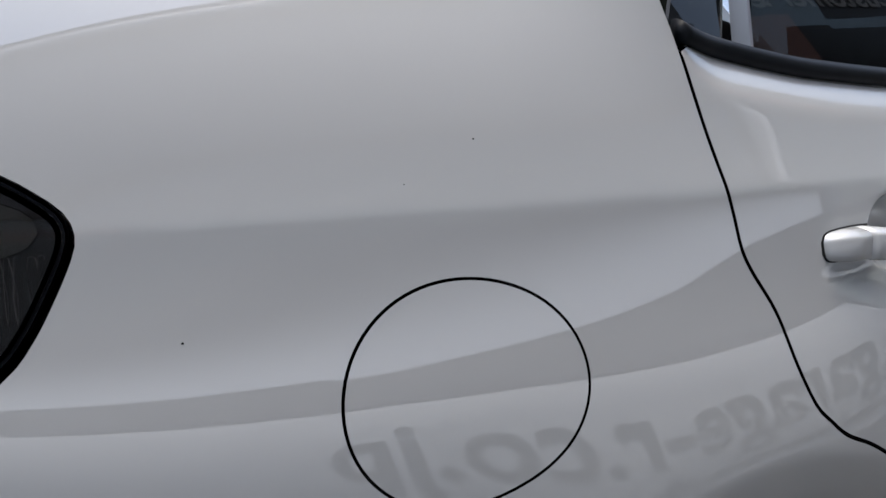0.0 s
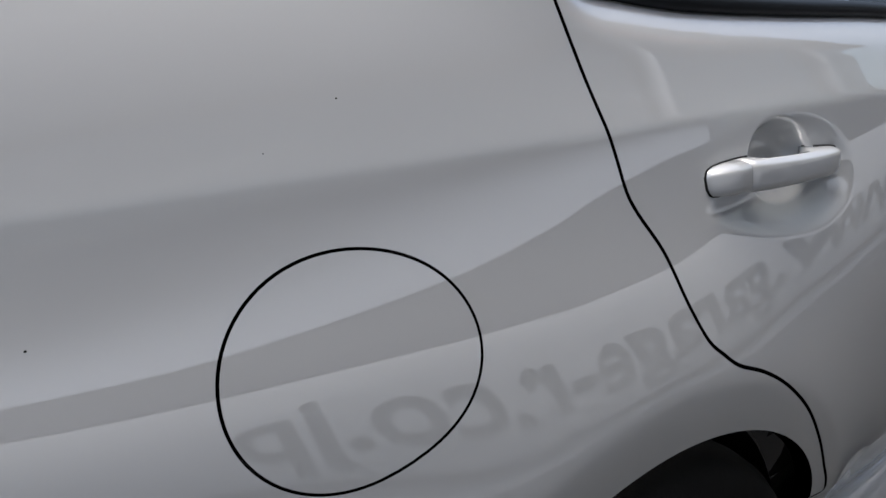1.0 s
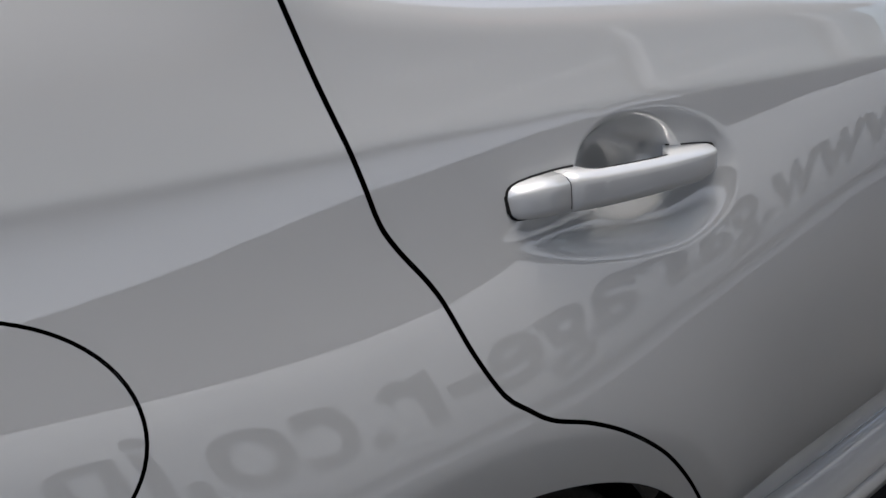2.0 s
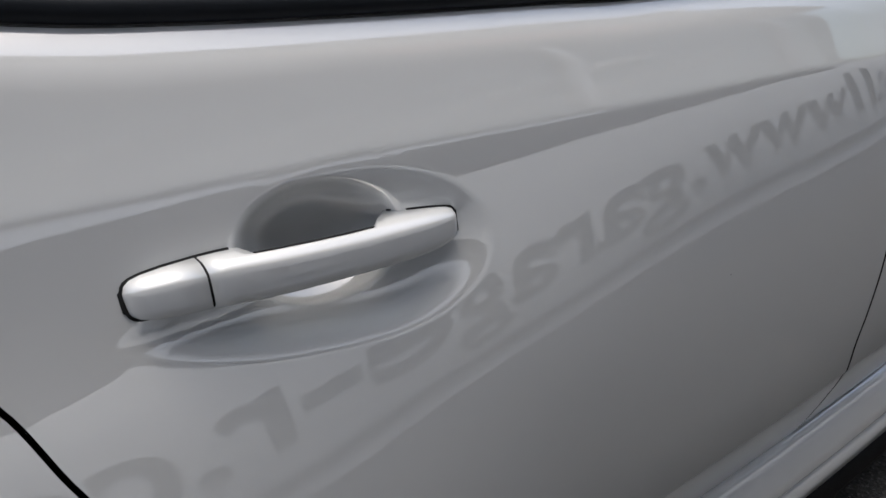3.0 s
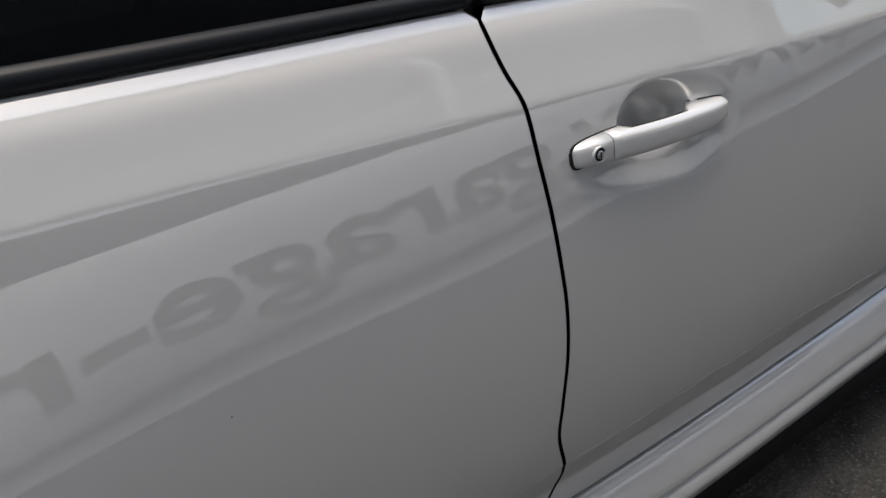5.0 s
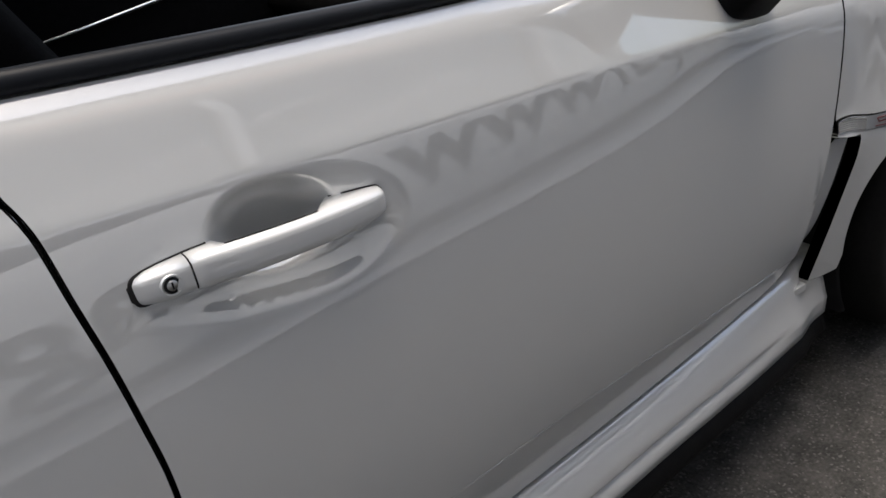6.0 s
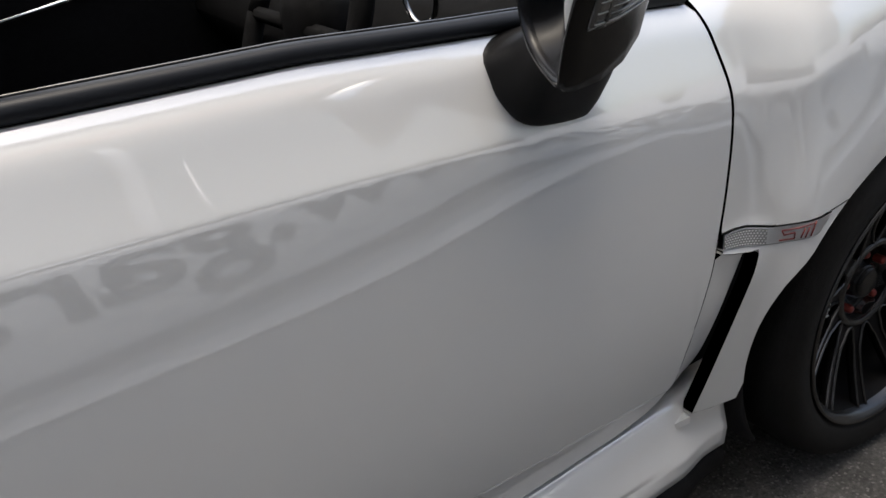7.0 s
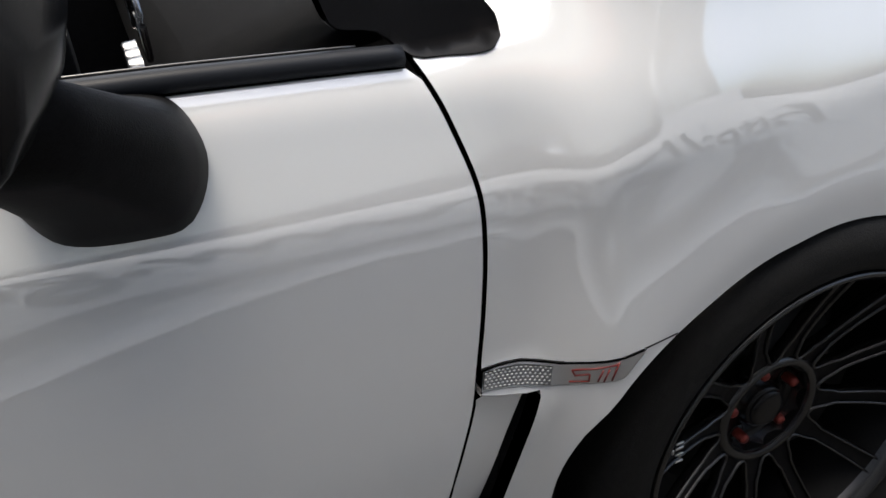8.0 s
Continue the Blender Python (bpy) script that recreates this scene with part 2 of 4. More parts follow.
# ---------------------------------------------------------------- mesh helpers
def part(name, bm, material, parent=None, label=""):
    me = bpy.data.meshes.new(name)
    if not isinstance(bm, bmesh.types.BMesh):
        verts, faces, normals = bm
        me.from_pydata(verts, [], faces)
        for p in me.polygons:
            p.use_smooth = True
        if normals:
            me.normals_split_custom_set_from_vertices(normals)
    else:
        bm.to_mesh(me)
        bm.free()
    me.materials.append(material)
    ob = new(name, me)
    ob.parent = parent
    return tagged(ob, label)


def spline(points, gap=0.008, closed=False):
    """Catmull-Rom through 2D points, resampled evenly."""
    p = [Vector(q) for q in points]
    n = len(p)
    out = []
    for i in range(n if closed else n - 1):
        a, b, c, d = (p[(i + k) % n] if closed else p[min(max(i + k, 0), n - 1)] for k in (-1, 0, 1, 2))
        m = max(1, round((c - b).length / gap))
        for j in range(m):
            t = j / m
            out.append(0.5 * (2 * b + (c - a) * t + (2 * a - 5 * b + 4 * c - d) * t * t + (3 * b - a - 3 * c + d) * t ** 3))
    if not closed:
        out.append(p[-1])
    return out


def inside(poly, x, z):
    hit = False
    j = len(poly) - 1
    for i in range(len(poly)):
        (xi, zi), (xj, zj) = poly[i], poly[j]
        if (zi > z) != (zj > z) and x < (xj - xi) * (z - zi) / (zj - zi) + xi:
            hit = not hit
        j = i
    return hit


def shrink(poly, by):
    """Moves a counter-clockwise outline inwards; also gives its outward normals."""
    n, out, ns = len(poly), [], []
    for i in range(n):
        t = (poly[(i + 1) % n] - poly[i - 1]).normalized()
        o = Vector((t.y, -t.x))
        out.append(poly[i] - o * by)
        ns.append(o)
    return out, ns


def area(poly):
    return 0.5 * sum(poly[i - 1].x * poly[i].y - poly[i].x * poly[i - 1].y for i in range(len(poly)))


def panel(name, outline, material, parent, holes=(), f=body, gap=0.0026, r=0.0014, depth=0.02, rows=None, extra=(), step_x=0.014, label=""):
    """A pressed sheet on the body surface f, cut to the outline, with rolled edges."""
    loops, edge_normals = [], []
    for k, loop in enumerate((outline, *holes)):
        loop = [Vector(q) for q in loop]
        if area(loop) < 0:
            loop.reverse()
        if k:
            a, b = shrink(loop, -(gap / 2 + r))
            a.reverse(), b.reverse()
            b = [-v for v in b]
        else:
            a, b = shrink(loop, gap / 2 + r)
        loops.append(a)
        edge_normals.append(b)
    outer = loops[0]
    x0, x1 = min(p.x for p in outer), max(p.x for p in outer)
    z0, z1 = min(p.y for p in outer), max(p.y for p in outer)
    bound = [p for l in loops for p in l]
    cells = {}
    for p in bound:
        cells.setdefault((int(p.x // 0.006), int(p.y // 0.006)), []).append(p)
    tuples = [[(p.x, p.y) for p in l] for l in loops]

    def free(x, z):
        cx, cz = int(x // 0.006), int(z // 0.006)
        for i in (-1, 0, 1):
            for j in (-1, 0, 1):
                for p in cells.get((cx + i, cz + j), ()):
                    if abs(p.x - x) < 0.004 and abs(p.y - z) < 0.004:
                        return False
        return inside(tuples[0], x, z) and not any(inside(h, x, z) for h in tuples[1:])

    pts = []
    for x, z in extra:
        if free(x, z):
            pts.append(Vector((x, z)))
    busy = {(int(p.x // 0.01), int(p.y // 0.01)) for p in pts}
    for i in range(int((x1 - x0) / step_x) + 1):
        x = x0 + (i + 0.5) * step_x
        for z in rows(x, z0, z1):
            if (int(x // 0.01), int(z // 0.01)) not in busy and free(x, z):
                pts.append(Vector((x, z)))
    co, edges, start = [], [], 0
    for l in loops:
        co += l
        n = len(l)
        edges += [(start + i, start + (i + 1) % n) for i in range(n)]
        start += n
    co += pts
    vs, _, fs, *_ = delaunay_2d_cdt(co, edges, [], 0, 1e-7)
    tri = []
    for t in fs:
        c = sum((vs[i] for i in t), Vector((0, 0))) / len(t)
        if inside(tuples[0], c.x, c.y) and not any(inside(h, c.x, c.y) for h in tuples[1:]):
            tri.append(tuple(t))
    verts = [(v.x, f(v.x, v.y), v.y) for v in vs]
    norms = [normal(f, v.x, v.y) for v in vs]
    faces = []
    for t in tri:
        a, b, c = (Vector(verts[i]) for i in t[:3])
        faces.append(t if (b - a).cross(c - a).y < 0 else t[::-1])
    for l, ns in zip(loops, edge_normals):
        n = len(l)
        rings = []
        for a in (0, 30, 60, 90, 91):
            s, c = math.sin(radians(min(a, 90))), math.cos(radians(min(a, 90)))
            ring = []
            for p, o in zip(l, ns):
                y = f(p.x, p.y) + r * (1 - c) + (depth if a > 90 else 0)
                ring.append(len(verts))
                verts.append((p.x + o.x * r * s, y, p.y + o.y * r * s))
                norms.append((normal(f, p.x, p.y) * c + Vector((o.x, 0, o.y)) * s).normalized())
            rings.append(ring)
        for r0, r1 in zip(rings, rings[1:]):
            for i in range(n):
                faces.append((r0[i], r0[(i + 1) % n], r1[(i + 1) % n], r1[i]))
    # faces of the rolled edge look outwards
    return part(name, (verts, faces, norms), material, parent, label)


def body_rows(x, z0, z1):
    zc, zb = crease_z(x), belt_z(x)
    zs = [zc + o for o in (-0.012, -0.007, -0.004, -0.0015, 0.0015, 0.004, 0.007, 0.012)]
    zs += [zb - o for o in (0.003, 0.008, 0.014, 0.02, 0.027, 0.035, 0.043)]
    zs += [low_z(x) + o for o in (-0.008, -0.004, -0.0015, 0.0015, 0.004, 0.008)]
    z = z0
    while z < z1:
        if all(abs(z - k) > 0.006 for k in zs):
            zs.append(z)
        z += 0.014
    return zs


def ring_points(hollows):
    out = []
    for cx, cz, rx, rz, depth, lean, crisp, tail, fore in hollows:
        for p in (0.15, 0.35, 0.5, 0.62, 0.72, 0.8, 0.87, 0.93, 0.97, 1.0, 1.03):
            n = max(8, int(70 * p)) if p < 0.9 else 150
            for i in range(n):
                a = 2 * math.pi * i / n
                c, s = p * math.cos(a), p * rz * math.sin(a)
                c *= rx + (tail * step(0.012, -0.03, s) if c < 0 else fore)
                out.append((cx + c, cz + s + lean * c))
    return out


def sweep(name, path, profile, material, parent, label="", closed_ends=True):
    """A profile of (out, up) pairs carried along points with y from the body."""
    verts, faces = [], []
    m = len(profile)
    for p in path:
        for o, u in profile:
            verts.append((p[0], p[1] - o, p[2] + u))
    for i in range(len(path) - 1):
        for j in range(m):
            a, b = i * m + j, i * m + (j + 1) % m
            faces.append((a, b, b + m, a + m))
    faces.append(tuple(range(m))), faces.append(tuple(range((len(path) - 1) * m, len(path) * m))[::-1])
    bm = bmesh.new()
    for v in verts:
        bm.verts.new(v)
    bm.verts.ensure_lookup_table()
    for fc in faces:
        bm.faces.new([bm.verts[i] for i in fc]).smooth = True
    bmesh.ops.recalc_face_normals(bm, faces=bm.faces)
    return part(name, bm, material, parent, label)


def loft(rings, caps=(True, True), smooth=True):
    """Joins rings of points, each with the same count."""
    bm = bmesh.new()
    vs = [[bm.verts.new(p) for p in r] for r in rings]
    n = len(rings[0])
    for a, b in zip(vs, vs[1:]):
        for i in range(n):
            bm.faces.new((a[i], a[(i + 1) % n], b[(i + 1) % n], b[i])).smooth = smooth
    if caps[0]:
        bm.faces.new(vs[0][::-1]).smooth = smooth
    if caps[1]:
        bm.faces.new(vs[-1]).smooth = smooth
    bmesh.ops.recalc_face_normals(bm, faces=bm.faces)
    return bm


def box_bm(lo, hi, bevel=0.0, segments=2):
    bm = bmesh.new()
    bmesh.ops.create_cube(bm, size=1)
    for v in bm.verts:
        v.co = Vector([lo[i] + (v.co[i] + 0.5) * (hi[i] - lo[i]) for i in range(3)])
    if bevel:
        bmesh.ops.bevel(bm, geom=bm.edges[:], offset=bevel, segments=segments, affect="EDGES", profile=0.5)
        for f in bm.faces:
            f.smooth = True
    return bm


def superring(cx, cy, cz, ry, rz, n=20, power=2.6, axis="x"):
    out = []
    for i in range(n):
        a = 2 * math.pi * i / n
        c, s = math.cos(a), math.sin(a)
        u = math.copysign(abs(c) ** (2 / power), c) * ry
        v = math.copysign(abs(s) ** (2 / power), s) * rz
        out.append((cx, cy + u, cz + v) if axis == "x" else (cx + u, cy, cz + v) if axis == "y" else (cx + u, cy + v, cz))
    return out


def tube(points, radius, n=10, taper=None):
    """A round bar along 3D points."""
    pts = [Vector(p) for p in points]
    rings = []
    for i, p in enumerate(pts):
        t = (pts[min(i + 1, len(pts) - 1)] - pts[max(i - 1, 0)]).normalized()
        a = t.cross(Vector((0, 0, 1)))
        a = a.normalized() if a.length > 0.05 else t.cross(Vector((0, 1, 0))).normalized()
        b = t.cross(a)
        r = radius if taper is None else taper[i]
        rings.append([p + a * r * math.cos(2 * math.pi * k / n) + b * r * math.sin(2 * math.pi * k / n) for k in range(n)])
    return loft(rings)


def plate(name, poly, f, material, parent, lift=0.003, label="", depth=0.012):
    """A thin shaped plate that stands lift proud of the surface f."""
    return panel(name, poly, material, parent, f=lambda x, z: f(x, z) - lift, gap=0, r=0.0012, depth=depth, rows=plain_rows, step_x=0.01, label=label)


def plain_rows(x, z0, z1):
    return [z0 + 0.012 * (i + 0.5) for i in range(int((z1 - z0) / 0.012) + 1)]


# ---------------------------------------------------------------- ground
def ground():
    bm = bmesh.new()
    bmesh.ops.create_grid(bm, x_segments=2, y_segments=2, size=400)
    tagged(part("ground", bm, ASPHALT), "dark worn asphalt forecourt with fine stones", "ground", kind="structure")


ground()

# ---------------------------------------------------------------- the car: skin
car = new("car")
tagged(car, "pearl white sports saloon with dark wheels on asphalt", "car")

REAR_GAP = [(-2.692, 1.15), (-2.6885, 1.118), (-2.6835, 1.1), (-2.679, 1.08), (-2.6742, 1.05), (-2.668, 1.012), (-2.6603, 0.973), (-2.6547, 0.945), (-2.6501, 0.9197), (-2.6413, 0.9003), (-2.6202, 0.8649), (-2.603, 0.8169), (-2.5847, 0.7789), (-2.5668, 0.7604), (-2.5441, 0.7416), (-2.5038, 0.7209), (-2.461, 0.691), (-2.4106, 0.6439), (-2.3664, 0.5885), (-2.3254, 0.5274), (-2.2911, 0.4735), (-2.2607, 0.389), (-1.6129, -0.2252)]
B_GAP = [(-1.665, 1.02), (-1.664, 0.995), (-1.664, 0.972), (-1.657, 0.94), (-1.646, 0.907), (-1.6395, 0.8506), (-1.6329, 0.7964), (-1.628, 0.7373), (-1.6248, 0.6831), (-1.6271, 0.6237), (-1.6369, 0.5541), (-1.6406, 0.5042), (-1.625, 0.436), (-1.6337, 0.3978), (-1.6461, 0.3227)]
F_GAP = [(-0.4623, 0.9351), (-0.4539, 0.9134), (-0.445, 0.8907), (-0.434, 0.857), (-0.42, 0.797), (-0.4202, 0.7401), (-0.4286, 0.6711), (-0.4388, 0.6114), (-0.4479, 0.5608), (-0.4664, 0.4994), (-0.4842, 0.4403), (-0.5034, 0.3705), (-0.5406, 0.3359), (-0.6008, 0.3263)]
FLAP = [0.0826 + 0.0003 * math.cos(a) - 0.0002 * math.sin(a) + 0.0056 * math.cos(2 * a) + 0.0028 * math.sin(2 * a) + 0.0019 * math.cos(3 * a) - 0.0009 * math.sin(3 * a) for a in np.linspace(0, 2 * math.pi, 41)[:-1]]
FUEL = [(-2.9058 + r * math.cos(k * math.pi / 20), 0.8522 + r * math.sin(k * math.pi / 20)) for k, r in enumerate(FLAP)]
TAIL = [(-3.32, 1.045), (-3.19, 1.025), (-3.161, 1.011), (-3.145, 1.000), (-3.132, 0.988), (-3.128, 0.975), (-3.132, 0.960), (-3.146, 0.933), (-3.161, 0.909), (-3.179, 0.889), (-3.23, 0.85), (-3.33, 0.84)]


def line_z(fun, xa, xb, off=0.0, gap=0.012):
    n = max(2, int(abs(xb - xa) / gap))
    return [Vector((xa + (xb - xa) * i / n, fun(xa + (xb - xa) * i / n) + off)) for i in range(n + 1)]


def cut_at(points, fun, off=0.0):
    return [p for p in points if p.y < fun(p.x) + off - 0.004]


def arc(cx, cz, r, a0, a1, n=60):
    return [Vector((cx + r * math.cos(radians(a0 + (a1 - a0) * i / n)), cz + r * math.sin(radians(a0 + (a1 - a0) * i / n)))) for i in range(n + 1)]


rear, mid, front = spline(REAR_GAP), spline(B_GAP), spline(F_GAP)
door_bottom = lambda x: 0.325
rd, bp, fd = cut_at(rear, belt_z), cut_at(mid, belt_z), cut_at(front, belt_z)
rear_outline = rd + line_z(door_bottom, rd[-1].x, bp[-1].x)[1:-1] + bp[::-1] + line_z(belt_z, bp[0].x, rd[0].x)[1:-1]
front_outline = bp + line_z(door_bottom, bp[-1].x, fd[-1].x)[1:-1] + fd[::-1] + line_z(belt_z, fd[0].x, bp[0].x)[1:-1]
rear_door = panel("rear_door", rear_outline, PAINT, car, rows=body_rows, extra=ring_points(HOLLOWS[2:]))
front_door = panel("front_door", front_outline, PAINT, car, rows=body_rows, extra=ring_points(HOLLOWS[:2]))
fuel, tail = spline(FUEL, closed=True), spline(TAIL)
quarter = [Vector((-3.36, 0.52)), Vector((-3.10, 0.42)), Vector((-3.0, 0.42))] + arc(-2.636, 0.331, 0.349, 165, 14)[1:]
quarter += [p for p in rear[::-1] if p.y > 0.415] + line_z(lambda x: 1.15 + 0.05 * step(-2.6, -2.9, x), rear[0].x, -3.36)[1:]
quarter += [Vector((-3.36, 1.06))] + [p for p in tail] + [Vector((-3.36, 0.835))]
panel("quarter_panel", quarter, PAINT, car, holes=[fuel], gap=0.0007, r=0.0008, rows=body_rows, extra=[(-2.65 + r * math.cos(a), 0.335 + r * math.sin(a)) for r in (0.353, 0.36, 0.367, 0.374, 0.382, 0.39, 0.398, 0.402, 0.405, 0.408, 0.412, 0.42) for a in np.linspace(0.3, 2.8, 110)])
panel("fuel_flap", fuel, PAINT, car, gap=0.0007, r=0.0008, rows=body_rows, label="rounded fuel filler flap")
lamp = new("tail_lamp")
lamp.parent = car
tail_poly = tail + [Vector((-3.36, 0.86)), Vector((-3.36, 1.03))]
panel("lens", tail_poly, LENS_DARK, lamp, f=lambda x, z: side(x, z) + 0.002, rows=plain_rows, gap=0.010, r=0.004)
for name, outline, mt, up in (("reflector", [(-3.335, 1.020), (-3.20, 1.008), (-3.165, 0.996), (-3.147, 0.985), (-3.152, 0.968), (-3.20, 0.955), (-3.335, 0.935)], LAMP_GREY, 0.0008), ("bright_reflector", [(-3.335, 0.985), (-3.22, 0.978), (-3.195, 0.969), (-3.22, 0.958), (-3.335, 0.945)], LENS_CLEAR, 0.0012), ("lower_reflector", [(-3.335, 0.925), (-3.21, 0.935), (-3.19, 0.930), (-3.22, 0.90), (-3.335, 0.87)], LAMP_GREY, 0.0008)):
    panel(name, spline(outline, 0.01, True), mt, lamp, f=lambda x, z, u=up: side(x, z) + 0.002 - u, gap=0, r=0.0004, depth=0.0005, rows=plain_rows)
panel("seal", tail_poly, TRIM, lamp, f=lambda x, z: side(x, z) + 0.008, rows=plain_rows, gap=0.002, r=0.002)

for px, pz, pr in ((-3.078, 0.905, 0.0011), (-2.876, 1.022, 0.0009), (-2.93, 0.995, 0.0006), (-1.985, 0.74, 0.0009)):
    y = side(px, pz)
    part("dirt_speck", loft([superring(px, y + 0.0002, pz, pr, pr * 0.8, 8, 2, "y"), superring(px, y - 0.0003, pz, pr * 0.6, pr * 0.5, 8, 2, "y")]), BLACK, car)

# fender: the slot behind the wheel and the ramp beside it
SLOT_R = [(-0.381, 0.566), (-0.400, 0.51), (-0.425, 0.43), (-0.447, 0.355), (-0.464, 0.296)]
SLOT_L = [(-0.386, 0.5655), (-0.412, 0.505), (-0.4365, 0.43), (-0.458, 0.36), (-0.474, 0.303)]
arch_table = curve(((-180, 0.318), (-100, 0.317), (-80, 0.319), (-70, 0.327), (-57, 0.338), (-48, 0.351), (-38, 0.367), (-28, 0.3745), (-14, 0.369), (0, 0.362), (20, 0.356), (60, 0.356)))


def arch_r(p):
    """Radius of the front arch's edge; it widens towards the rear."""
    return arch_table(-math.degrees(math.atan2(p.y - 0.335, -p.x)))


gap_low = [p for p in front if 0.36 < p.y < 0.575]
fender = [p for p in front if p.y >= 0.575] + spline([(-0.43, 0.573), (-0.395, 0.566)])[1:] + spline(SLOT_R)
fender += [Vector((-0.42, 0.288)), Vector((-0.372, 0.286))] + [Vector((0, 0.335)) + (p - Vector((0, 0.335))) * (arch_r(p) / 0.366) for p in arc(0, 0.335, 0.366, 186, 10)][1:] + [Vector((0.62, 0.42)), Vector((0.62, 0.98))] + line_z(lambda x: 1.02, 0.6, -0.40) + [Vector((-0.45, 0.965))]


def fender_y(x, z):
    """The fender's lower strip, behind the arch, tucks in less than the doors."""
    k = max(0.0, (0.568 - z) / 0.28)
    low = 0.011 + k * (0.0392 - 0.13 * (x + 0.465))
    w = max(step(0.62, 0.52, z) * step(-0.32, -0.385, x), step(0.44, 0.33, z) * step(-0.1, -0.25, x))
    return side(x, z) * (1 - w) + low * w


panel("front_fender", fender, PAINT, car, f=fender_y, rows=body_rows, extra=[(r * math.cos(a), 0.335 + r * math.sin(a)) for r in (0.364, 0.372, 0.379, 0.386, 0.395) for a in np.linspace(0.2, 3.0, 90)])


def at_z(points, z):
    zs = [p[1] for p in points][::-1]
    return float(np.interp(z, zs, [p[0] for p in points][::-1]))


def ramp(x, z):
    a, b = at_z([(p.x, p.y) for p in gap_low], z), at_z(SLOT_L, z)
    t = min(max((x - a) / max(b - a, 0.004), 0), 1.2)
    return side(x, z) + 0.002 + 0.009 * t * (0.45 + 0.55 * step(0.57, 0.40, z)) + 0.018 * t * step(0.42, 0.30, z)


panel("vent_ramp", gap_low + spline([(-0.495, 0.345), (-0.474, 0.303)]) + spline(SLOT_L)[::-1] + [Vector((-0.43, 0.573))], PAINT, car, f=ramp, rows=plain_rows, gap=0.002)
part("vent_ledge", loft([[(-0.520, 0.070, z0), (-0.492, 0.060, z1), (-0.463, 0.0495, z2), (-0.452, 0.110, z2), (-0.500, 0.120, z0)] for z0, z1, z2 in ((0.262, 0.270, 0.279), (0.270, 0.278, 0.288), (0.274, 0.282, 0.292))], smooth=False), PAINT, car)

# side badge: a satin plate with a pierced field and a small red mark
BADGE = [(-0.4369, 0.6052), (-0.417, 0.6061), (-0.3938, 0.6041), (-0.3743, 0.5998), (-0.3579, 0.5968), (-0.2711, 0.6019), (-0.2984, 0.5769), (-0.3169, 0.5745), (-0.3538, 0.5704), (-0.3776, 0.5726), (-0.4025, 0.5783), (-0.4263, 0.5823), (-0.4432, 0.585)]


def dense(points, gap=0.006):
    """A closed outline with its corners kept sharp."""
    out = []
    for (xa, za), (xb, zb) in zip(points, [*points[1:], points[0]]):
        n = max(1, round(math.hypot(xb - xa, zb - za) / gap))
        out += [Vector((xa + (xb - xa) * i / n, za + (zb - za) * i / n)) for i in range(n)]
    return out


badge = plate("badge", dense(BADGE), fender_y, SILVER, car, 0.0025, "satin silver side badge")
FIELD = [(-0.436, 0.6039), (-0.3985, 0.6013), (-0.3638, 0.5935), (-0.3692, 0.5726), (-0.4024, 0.5802), (-0.4413, 0.5862)]
field = plate("pierced_field", dense(FIELD), fender_y, BADGE_DARK, badge, 0.0030, "pierced silver field", 0.004)
for i in range(15):
    for j in range(6):
        u, v = (i + 0.5 + 0.5 * (j % 2)) / 15, (j + 0.6) / 6.2
        x = (FIELD[0][0] * (1 - v) + FIELD[5][0] * v) * (1 - u) + (FIELD[2][0] * (1 - v) + FIELD[3][0] * v) * u
        z = (FIELD[0][1] * (1 - v) + FIELD[5][1] * v) * (1 - u) ** 2 + 2 * u * (1 - u) * (0.002 + FIELD[1][1] * (1 - v) + FIELD[4][1] * v) + (FIELD[2][1] * (1 - v) + FIELD[3][1] * v) * u * u
        if inside([(p[0], p[1]) for p in FIELD], x + 0.0015, z) and inside([(p[0], p[1]) for p in FIELD], x - 0.0015, z):
            y = fender_y(x, z) - 0.0030
            part("dot", loft([superring(x, y, z, 0.0017, 0.0012, 8, 2, "y"), superring(x, y - 0.0009, z, 0.0012, 0.0008, 8, 2, "y")]), SILVER, field)
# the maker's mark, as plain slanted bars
for xa, za, xb, zb in [(-0.3517, 0.5755, -0.3345, 0.5766), (-0.3466, 0.5829, -0.3333, 0.5852), (-0.3482, 0.5894, -0.305, 0.5948), (-0.327, 0.5765, -0.3211, 0.5901), (-0.3216, 0.5762, -0.3153, 0.5906), (-0.314, 0.577, -0.305, 0.5977), (-0.3482, 0.5894, -0.3457, 0.5827), (-0.3333, 0.5852, -0.3345, 0.5766)]:
    part("mark_bar", tube([(x, fender_y(x, z) - 0.0032, z) for x, z in ((xa, za), ((xa + xb) / 2, (za + zb) / 2), (xb, zb))], 0.0010, 6), RED, badge)
part("badge_seam", tube([(x, fender_y(x, z) - 0.0006, z) for x, z in [(-0.4379, 0.6064), (-0.4162, 0.6065), (-0.393, 0.6046), (-0.3734, 0.6004), (-0.3571, 0.5974), (-0.2695, 0.6019), (-0.2292, 0.6034)]], 0.0009, 6), BLACK, car)


